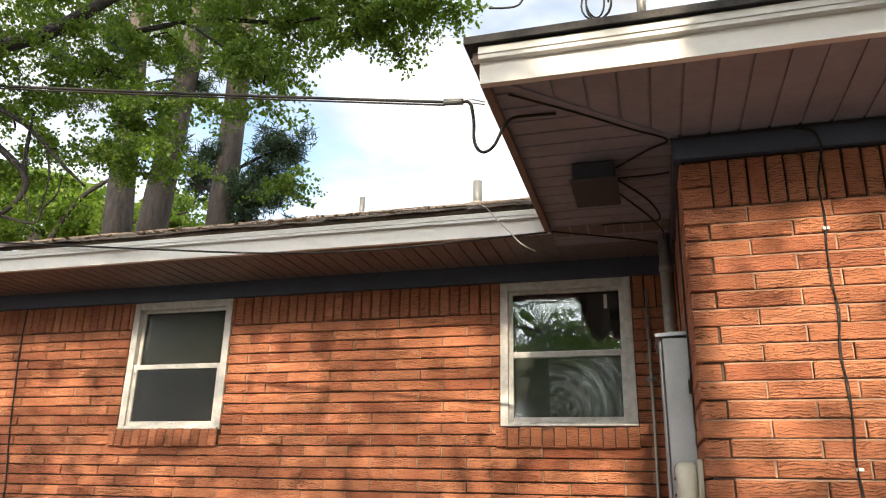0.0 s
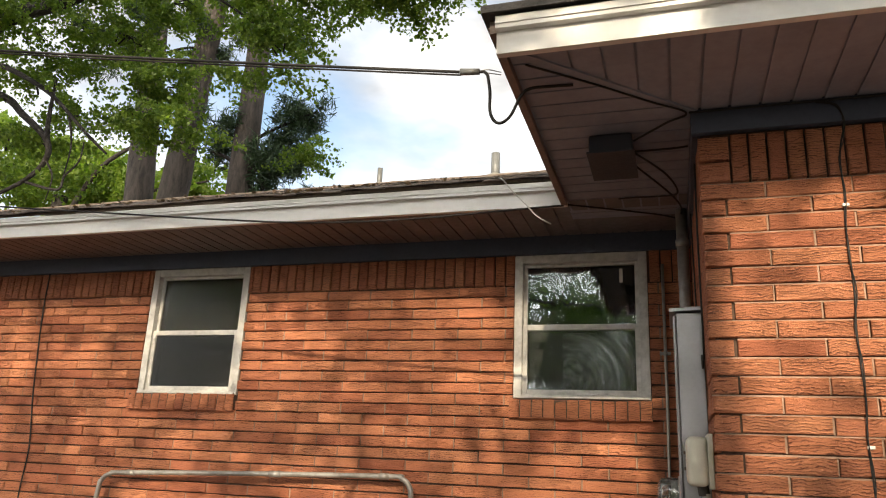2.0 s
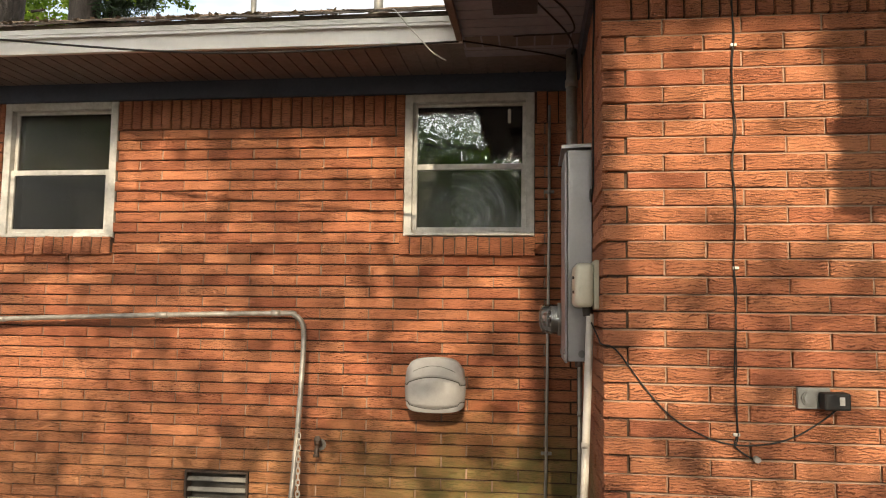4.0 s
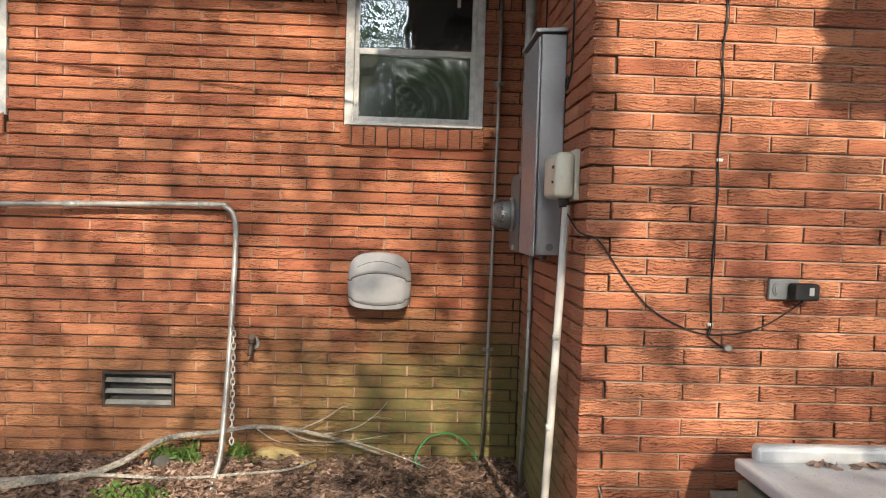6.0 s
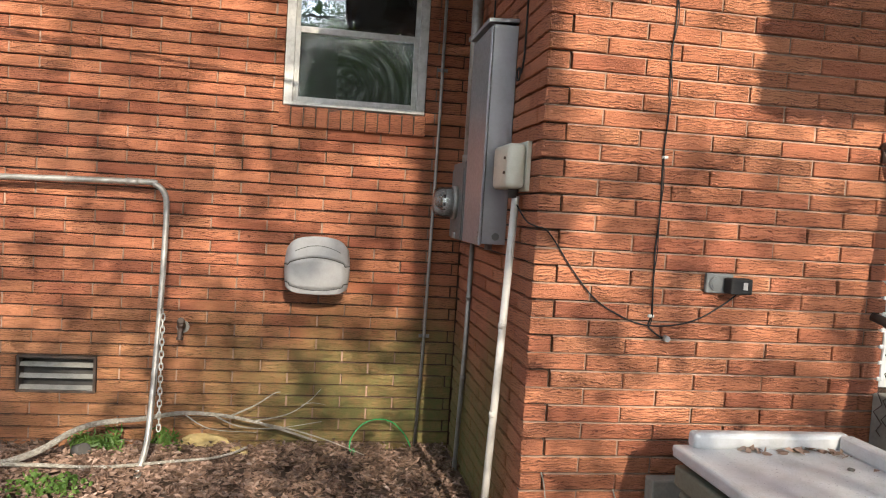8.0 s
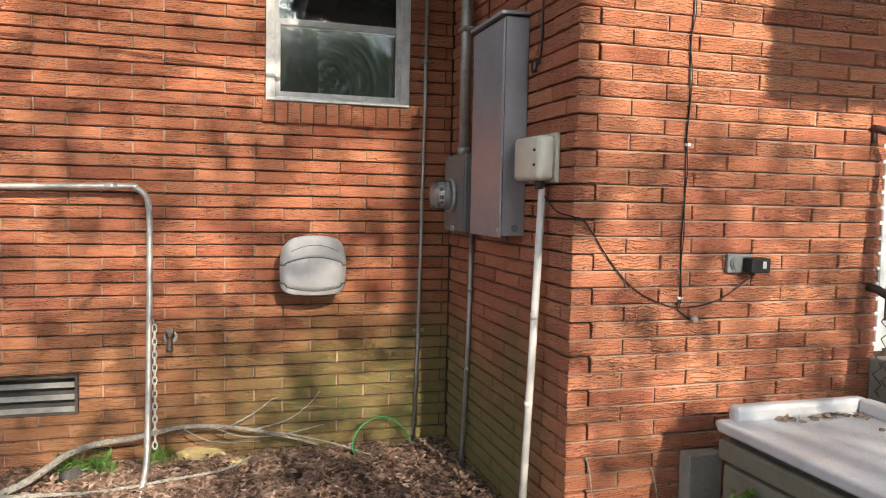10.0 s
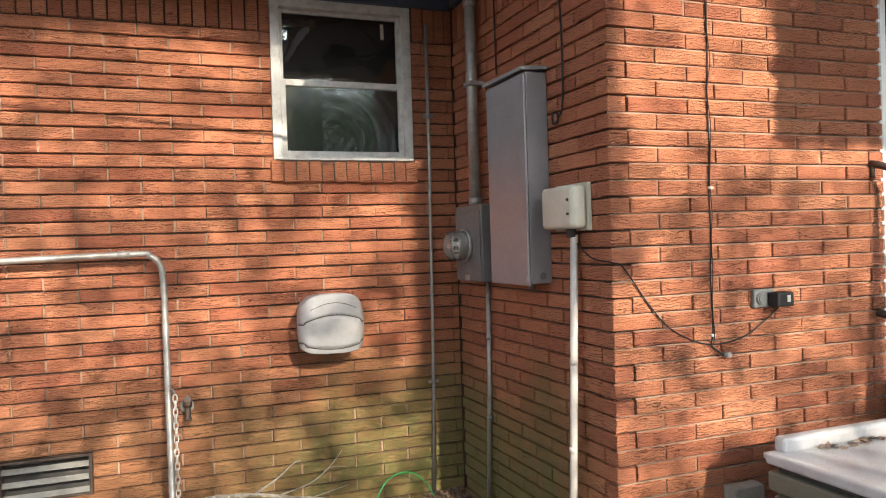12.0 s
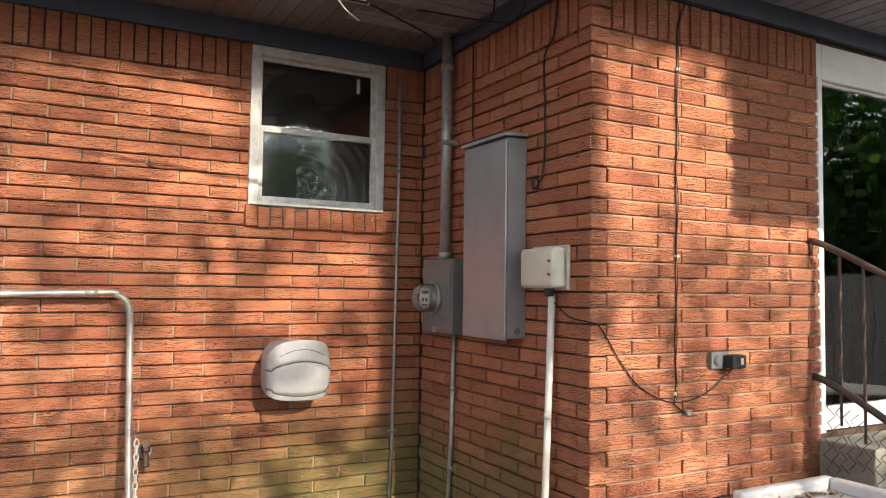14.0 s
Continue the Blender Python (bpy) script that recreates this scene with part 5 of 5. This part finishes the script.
broadleaf((-15.5, 10.0, -0.1), 0.4, 9.0,
          [([(-13.6, 9.0, 7.9), (-11.04, 8.4, 8.52), (-10.37, 8.4, 8.73), (-9.5, 8.4, 8.81), (-8.91, 8.4, 9.01), (-8.19, 8.4, 9.32), (-7.17, 8.4, 9.74), (-5.5, 8.6, 10.6)], 0.17),
           ([(-13.4, 8.8, 8.2), (-10.55, 8.4, 7.21), (-9.86, 8.4, 6.75), (-9.26, 8.4, 6.24), (-9.21, 8.4, 5.88), (-9.55, 8.4, 5.58), (-10.15, 8.4, 5.35)], 0.075),
           ([(-9.26, 8.4, 6.24), (-9.31, 8.4, 6.66), (-9.32, 8.4, 7.31)], 0.05), ([(-12.0, 8.6, 8.3), (-10.58, 8.4, 7.74), (-9.77, 8.4, 7.32), (-9.23, 8.4, 6.95), (-8.55, 8.4, 6.33), (-8.05, 8.4, 5.91)], 0.055),
           ([(-9.5, 8.4, 5.55), (-8.86, 8.4, 5.38), (-8.76, 8.4, 5.6), (-8.54, 8.4, 5.82), (-8.51, 8.4, 6.14)], 0.025), ([(-8.9, 8.4, 6.6), (-8.75, 8.4, 6.1), (-8.8, 8.4, 5.5)], 0.02), ([(-9.2, 8.4, 5.9), (-9.0, 8.4, 5.6), (-9.05, 8.4, 5.2)], 0.018),
           ([(-8.4, 9.3, 9.3), (-7.0, 9.3, 9.3), (-5.6, 9.3, 9.0), (-4.4, 9.3, 8.95), (-3.0, 9.3, 9.0)], 0.05), ([(-7.4, 9.3, 9.3), (-6.5, 9.3, 8.6), (-5.8, 9.3, 7.9)], 0.03), ([(-9.2, 9.3, 8.8), (-8.4, 9.3, 8.2), (-8.0, 9.3, 7.5)], 0.035)],
          [(-11.3, 9.3, 10.0, 1.2, 0.7, 14), (-9.6, 9.3, 10.2, 1.1, 0.6, 14), (-8.0, 9.3, 10.0, 1.0, 0.6, 14), (-10.6, 9.3, 8.7, 1.1, 0.6, 16), (-9.2, 9.3, 8.45, 0.8, 0.5, 11), (-10.6, 9.3, 7.6, 0.8, 0.5, 7), (-9.6, 9.3, 7.2, 0.7, 0.4, 4),
           (-8.0, 9.3, 7.6, 0.55, 0.75, 15), (-7.7, 9.3, 6.75, 0.5, 0.3, 9), (-8.4, 9.3, 7.0, 0.4, 0.4, 5), (-8.2, 9.3, 9.2, 0.7, 0.5, 8), (-6.6, 9.3, 9.5, 0.7, 0.6, 14), (-6.5, 9.3, 8.5, 0.5, 0.5, 10), (-6.6, 9.3, 7.4, 0.35, 0.4, 3),
           (-5.7, 9.3, 8.2, 0.5, 0.4, 7), (-5.75, 9.3, 7.75, 0.45, 0.35, 6), (-5.4, 9.3, 9.2, 0.7, 0.45, 15), (-4.4, 9.3, 8.9, 0.7, 0.45, 17), (-3.55, 9.3, 8.75, 0.6, 0.4, 14), (-2.85, 9.3, 8.9, 0.4, 0.25, 6),
           (-4.5, 9.3, 9.9, 1.6, 0.5, 22), (-9.0, 9.3, 11.2, 3.2, 0.6, 26), (-9.6, 9.0, 6.2, 0.8, 0.5, 5), (-10.8, 9.0, 6.4, 0.7, 0.6, 6), (-6.9, 12.5, 7.6, 0.4, 0.5, 5), (-10.0, 7.8, 8.6, 0.7, 0.3, 7), (-8.7, 7.8, 8.8, 0.6, 0.3, 6), (-9.7, 7.9, 7.2, 0.6, 0.4, 4)],
          60000, 0.074, LEAF, 21, "large broadleaf tree with bright green leaves beside the house", 0.065, 0.55)
broadleaf((-20.0, 19.0, -0.1), 0.4, 10.0,
          [([(-20, 19, 8), (-18, 18.5, 10.5), (-16, 18.5, 11.5)], 0.12), ([(-20, 19, 8), (-17, 19, 9.6), (-14, 19, 10.0)], 0.1)],
          [(-23, 20, 11.6, 2.4, 1.6, 50), (-19.6, 20, 11.0, 1.9, 1.2, 36), (-17.0, 20, 10.4, 1.1, 0.8, 16), (-27, 20, 13, 3.0, 2.6, 36), (-14.6, 20, 10.2, 0.8, 0.7, 10)],
          30000, 0.17, LEAF_PALE, 22, "distant broadleaf tree with pale green leaves behind the roof", 0.16, 0.9)

# unseen tree behind the walk, its gaps placed to let sun onto the walls
GAPS = [(-2.60, 2.33, 0.34, 0.36), (-1.27, 2.56, 0.34, 0.08), (-1.15, 2.16, 0.25, 0.15), (-3.30, 1.70, 0.17, 0.14), (-3.40, 1.22, 0.36, 0.30), (-2.21, 1.40, 0.19, 0.19), (-4.88, 2.22, 0.19, 0.28), (-4.23, 2.28, 0.29, 0.17),
        (-0.78, 1.40, 0.20, 0.12), (-0.36, 1.63, 0.25, 0.20), (-1.65, 1.23, 0.17, 0.14), (-1.24, 1.15, 0.20, 0.18), (-0.29, 0.38, 0.26, 0.19), (-1.75, 0.43, 0.17, 0.13), (-1.75, -0.20, 0.55, 0.26), (-2.4, 0.75, 0.15, 0.12)]
WING_GAPS = [(0.80, 2.35, 0.34, 0.46), (0.38, 2.15, 0.24, 0.34), (0.95, 2.0, 0.22, 0.16), (1.45, 1.85, 0.40, 0.09), (0.35, 1.22, 0.22, 0.14), (0.75, 0.72, 0.3, 0.12)]


def shade_at(x, z):
    """How thick the crown stands before this place of the main wall's plane."""
    wob = 0.10 * noise.noise((x * 3.1, z * 3.1, 5))
    wing = x > SX - 0.10 * (MY - WY)
    # dense leaves set to keep the sun off the electrical panel
    if -0.10 < x < 0.075 and 0.65 < z < 1.95:
        return 1.0
    wx, wz = x + 0.10 * (MY - WY), z + 0.43 * (MY - WY)
    if wing and wx > 1.085 and wz > 1.94:
        return 1.0
    gaps, px, pz = (WING_GAPS, wx, wz) if wing else (GAPS, x, z)
    near = min((abs((px - a) / c) ** 2 + abs((pz - b) / d) ** 2) ** 0.5 for a, b, c, d in gaps) + wob * 1.6
    if wing and wz > 2.72 or not wing and z > 2.72:
        return 1.0
    base = (0.17 if wing else 0.19) * (1.0 + 0.3 * noise.noise((x * 1.7, z * 1.7, 4)) + 0.15 * noise.noise((x * 4.5, z * 4.5, 9)))
    if z < 0.05:
        base *= 1.3
    return 0.03 + (base - 0.03) * min(1.0, max(0.0, (near - 0.6) / 0.6))


shade_tree = thing("broadleaf_tree", "unseen tall tree behind the yard, its leaves placed to dapple the walls", "tree")
part("trunk", T([(-9.6, -9.0, -0.2), (-9.4, -8.6, 3.5), (-8.8, -8.0, 7.0), (-8.0, -7.6, 10.5)], 0.36, 14, 0.12), LIMB, shade_tree)
for pts, lr in (([(-8.9, -8.1, 6.4), (-6.5, -7.8, 8.8), (-2.5, -7.5, 9.6), (2.5, -7.3, 9.8)], 0.11), ([(-8.8, -8.0, 7.0), (-9.8, -7.4, 8.6), (-11.5, -7.2, 9.4)], 0.09)):
    part("limb", T(arc(pts, 6), lr, 8, lr * 0.3), LIMB, shade_tree)
rg = random.Random(77)
spots = []
for k in range(140000):
    x, z = -7.0 + 10.6 * (k % 568 + rg.random()) / 568, -1.2 + 4.6 * (k // 568 + rg.random()) / 247
    if rg.random() < shade_at(x, z):
        # leaves set nearer at the right, to sharpen a shadow of unknown source
        d = rg.uniform(5.2, 6.4) if x > 1.085 - 0.164 and z > 1.236 else rg.uniform(11.0, 13.5)
        spots.append((x - SUN_WAY.x * d, MY - SUN_WAY.y * d, z - SUN_WAY.z * d))
leaf_cloud("crown", "", spots, 0.006, len(spots), 0.092, LEAF_DARK, 31, parent=shade_tree)

# yard boundary: board fence and trees, seen in the door's pane
yard_fence = thing("fence", "tall weathered board fence at the edge of the yard", "fence")
bm = bmesh.new()
box(bm, -0.075, 0.075, -0.011, 0.011, 0.0, 1.9, 0.004)
board_mesh = mesh_of("board", bm, FENCE)
for k in range(90):
    ob = new("board", board_mesh)
    ob.parent = yard_fence
    ob.matrix_basis = pose(9.0, -8.0 + k * 0.158, -0.05 + 0.02 * math.sin(k * 1.7), 0, 0, 90)
for z in (0.35, 1.5):
    part("fence_rail", B(9.015, 9.06, -8.1, 6.3, z, z + 0.09), FENCE, yard_fence)
yard_fence_b = thing("fence", "weathered board fence behind the yard", "fence")
for k in range(180):
    ob = new("board", board_mesh)
    ob.parent = yard_fence_b
    ob.matrix_basis = pose(-19.0 + k * 0.158, -11.5, -0.05 + 0.02 * math.sin(k * 1.7), 0, 0, 0)
part("fence_rail", B(-19.1, 9.4, -11.56, -11.52, 1.4, 1.5), FENCE, yard_fence_b)
barrel = thing("barrel", "dark barrel with a pale lid in the yard", "barrel")
part("body", T([(4.45, 1.5, -0.05), (4.45, 1.5, 0.35), (4.45, 1.5, 0.70)], 0.36, 24), SEAM, barrel)
part("lid", T([(4.45, 1.5, 0.70), (4.45, 1.5, 0.735)], 0.40, 24), PLAQUE, barrel)
broadleaf((12.5, -3.0, -0.1), 0.3, 5.0, [([(12.5, -3, 4), (11.5, -1, 5.5), (11, 1, 6)], 0.1)],
          [(11.0, -3.0, 2.6, 1.3, 0.9, 40), (11.0, 0.0, 2.6, 1.3, 0.9, 40), (11.0, 3.0, 2.6, 1.3, 0.9, 40), (12.0, -4.5, 4.3, 2.4, 2.3, 60), (12.0, -0.5, 4.6, 2.4, 2.4, 60), (12.5, 3.0, 4.5, 2.2, 2.3, 50), (12.0, -1.5, 8.0, 4.0, 1.8, 60)], 34000, 0.2, LEAF_DARK, 41, "leafy dark green tree beyond the fence", 0.45)
broadleaf((3.0, -16.0, -0.1), 0.35, 7.0, [([(3, -16, 5), (1, -15.5, 7.5), (-1, -15, 8.5)], 0.1)],
          [(4, -16, 4.6, 3.4, 2.6, 60), (-2, -16, 4.9, 3.4, 2.6, 60), (-9, -16, 4.5, 3.6, 2.7, 60), (-15, -15, 6, 3.6, 3.6, 60)], 20000, 0.28, LEAF, 42, "row of leafy trees behind the yard fence", 0.6)

# unseen crowns added above the sun's path to cut sky light on the walls
broadleaf((12.0, -17.0, -0.1), 0.5, 16.0, [([(12, -17, 13), (5, -16, 16.5), (-2, -15.5, 19)], 0.14), ([(12, -17, 13), (15, -16, 17), (18, -15.5, 20)], 0.14)],
          [(x, -15.5 - 1.5 * (k % 2), 20.8 + 1.0 * math.sin(k * 2.1), 4.2, 4.3, 60) for k, x in enumerate(range(-26, 21, 6))], 42000, 0.42, LEAF_DARK, 43, "unseen high tree crowns behind the yard, added to block sky light", 0.8)
# ---- bricks, piece by piece ----
FACE_H, FACE_L = COURSE - 0.0096, LONG - 0.010


def brick_shape(length, height, depth, rg):
    """One brick: its front face at y = 0, arrises worn and wavy, corner at the origin."""
    c, n = 0.0032, 4 if length > 0.15 else 1
    if height > length:
        n = 1
    verts, faces = [], []
    j = lambda v: rg.uniform(-v, v)
    for i in range(n + 1):
        x = length * i / n
        inner = min(max(x, c), length - c) + j(0.001)
        low, top = j(0.0019), j(0.0019)
        dep = j(0.0014)
        verts += [(x, depth, 0.0), (x, c, low * 0.8), (inner, dep, c + low), (inner, dep + j(0.0008), height - c + top), (x, c, height + top * 0.8), (x, depth, height)]
    for i in range(n):
        a, b = i * 6, i * 6 + 6
        faces += [(a + k, b + k, b + k + 1, a + k + 1) for k in range(5)]
    e = n * 6
    faces += [(0, 1, 4, 5), (1, 2, 3, 4), (e, e + 5, e + 4, e + 1), (e + 1, e + 4, e + 3, e + 2)]
    return verts, faces


brick_cache = {}


def brick(parent, m, length, height=FACE_H, depth=0.088, rnd=random.Random(5)):
    key = (round(length, 3), round(height, 3), round(depth, 3), rnd.randrange(5))
    if key not in brick_cache:
        me = bpy.data.meshes.new("brick")
        v, f = brick_shape(length, height, depth, random.Random(int(key[0] * 7919 + key[1] * 104729 + key[3] * 31)))
        me.from_pydata(v, [], f)
        me.materials.append(BRICK)
        brick_cache[key] = me
    ob = new("brick", brick_cache[key])
    ob.parent = parent
    ob.matrix_basis = m
    return ob


joined = []


def brick_joined(x, y, z, length, height=FACE_H, depth=0.04):
    joined.append((x, y, z, length, height, depth))


rnd = random.Random(12)
jit = lambda s: rnd.uniform(-s, s)


def spans(start, first, stop):
    """Brick starts and lengths along a course: one cut brick, then whole ones, cut at stop."""
    out, x = [(start, first)], start + first + 0.010
    while x < stop - 0.03:
        l = min(FACE_L, stop - x)
        out.append((x, l))
        x += l + 0.010
    return out


wing_joints = []
BED = 0.0064                                   # the pale lower part of a bed joint; the rest is raked out
# wing front and side
for k in range(41):
    z = BASE + k * COURSE + 0.0044
    if z + FACE_H < -0.02:
        continue
    a = k % 2 == 1
    for x, l in spans(SX + 0.099, FACE_L, WEND - 0.004) if a else spans(SX, 0.235, WEND - 0.004):
        brick(wall_south, pose(x + jit(0.0015), WY + jit(0.003), z + jit(0.0015), 0, jit(0.15), jit(0.25)), l)
        if x + l < WEND - 0.02:
            wing_joints.append((x + l - 0.001, WY + 0.010 + jit(0.004), z, 0.008, FACE_H))
        wing_joints.append((x, WY + 0.007 + jit(0.003), z + FACE_H - 0.001, min(l + 0.010, WEND - 0.004 - x), BED))
    for y, l in spans(WY, 0.235, MY) if a else spans(WY + 0.099, FACE_L, MY):
        brick(wall_west, pose(SX + jit(0.0025), y + l + jit(0.001), z + jit(0.001), 0, 0, -90 + jit(0.25)), l)
# soldier courses over them
brick(wall_south, pose(SX, WY, SOLDIER + 0.005, 0, 0, 0), 0.115, 0.085)
brick(wall_south, pose(SX, WY, SOLDIER + 0.10, 0, 0, 0), 0.115, 0.10)
x = SX + 0.125
while x < WEND - 0.03:
    brick(wall_south, pose(x, WY + jit(0.003), SOLDIER + 0.005 + jit(0.002)), min(0.0595, WEND - 0.004 - x), 0.20)
    x += COURSE
y = WY + 0.10
while y < MY - 0.03:
    brick(wall_west, pose(SX + jit(0.003), y + 0.0595, SOLDIER + 0.005, 0, 0, -90), 0.0595, 0.20)
    y += COURSE

# main wall: whole pieces near the walk, joined beyond
PHASE, MAIN_LONG = -0.333, 0.317
head_joints = {wall_north.name: [], wall_south.name: wing_joints}
holes = [(W1[0], W1[1], 1.905, 2.95), (W2[0], W2[1], 1.905, 2.95), (VENT_O[0], VENT_O[1], VENT_O[2], VENT_O[3])]


def main_piece(x, z, l, h):
    if l < 0.02:
        return
    if x > -2.0:
        brick(wall_north, pose(x + jit(0.0015), MY + jit(0.0035), z + jit(0.0018), 0, jit(0.15), jit(0.25)), l, h)
    else:
        brick_joined(x, MY + jit(0.0035), z + jit(0.0018), l, h)


rg_joint = random.Random(8)


def main_course(z, h, step, off):
    blocked = sorted((a - 0.004, b + 0.004) for a, b, lo, hi in holes if z + h * 0.5 > lo and z + h * 0.5 < hi)
    x = off - math.ceil((off - LEFT) / step) * step
    while x < SX - 0.004:
        a, b = x, min(x + step - 0.010, SX - 0.006)
        x += step
        if b < LEFT + 0.1:
            continue
        pieces = [(a, b)]
        for lo, hi in blocked:
            pieces = [q for p, r in pieces for q in ((p, min(r, lo)), (max(p, hi), r)) if q[1] - q[0] > 0.015]
        for p, r in pieces:
            main_piece(p, z, r - p, h)
            if h == FACE_H and r == b and b < SX - 0.05:
                head_joints[wall_north.name].append((b - 0.001, MY + 0.010 + jit(0.004), z, rg_joint.choice((0.008, 0.010, 0.012)), h))


for k in range(41):
    z = BASE + k * COURSE + 0.0044
    if z + FACE_H > -0.02:
        main_course(z, FACE_H, MAIN_LONG, PHASE + (MAIN_LONG / 2 if k % 2 else 0.0))
main_course(SOLDIER + 0.005, 0.195, COURSE, 0.0)
# struck joints between the bricks
for (name, parent) in (("mortar_joints", wall_north), ("mortar_joints", wall_south)):
    hv, hf = [], []
    for x, y, z, l, h in head_joints[parent.name]:
        o = len(hv)
        hv += [(x, y, z), (x + l, y, z), (x + l, y, z + h), (x, y, z + h), (x, y + 0.03, z), (x + l, y + 0.03, z), (x + l, y + 0.03, z + h), (x, y + 0.03, z + h)]
        hf += [(o, o + 1, o + 2, o + 3), (o, o + 4, o + 5, o + 1), (o + 3, o + 2, o + 6, o + 7)]
    tagged(raw(name, hv, hf, JOINT, parent), kind="stuff")
# joined far bricks
verts, faces = [], []
rg_far = random.Random(31)
for x, y, z, l, h, d in joined:
    o = len(verts)
    v, f = brick_shape(l, h, d, rg_far)
    verts += [(x + p[0], y + p[1], z + p[2]) for p in v]
    faces += [tuple(o + q for q in w) for w in f]
far = raw("far_bricks", verts, faces, BRICK_FAR, wall_north)
tagged(far, kind="stuff")

# rowlock sills
for o in (W1, W2):
    sill = thing("window_sill", "sloping brick rowlock sill under the window", "sill", "structure")
    a, b = o[0] - 0.045 if o is W1 else o[0] - 0.02, o[1] + 0.012
    n = round((b - a) / COURSE)
    w = (b - a) / n
    for k in range(n):
        brick(sill, pose(a + k * w, MY - 0.036 + jit(0.003), 1.902 + jit(0.004), -6, 0, 0), w - 0.008, 0.116, 0.12)
    part("bed", B(a + 0.004, b - 0.006, MY - 0.022, MY + 0.05, 1.912, 2.014), MORTAR, sill)
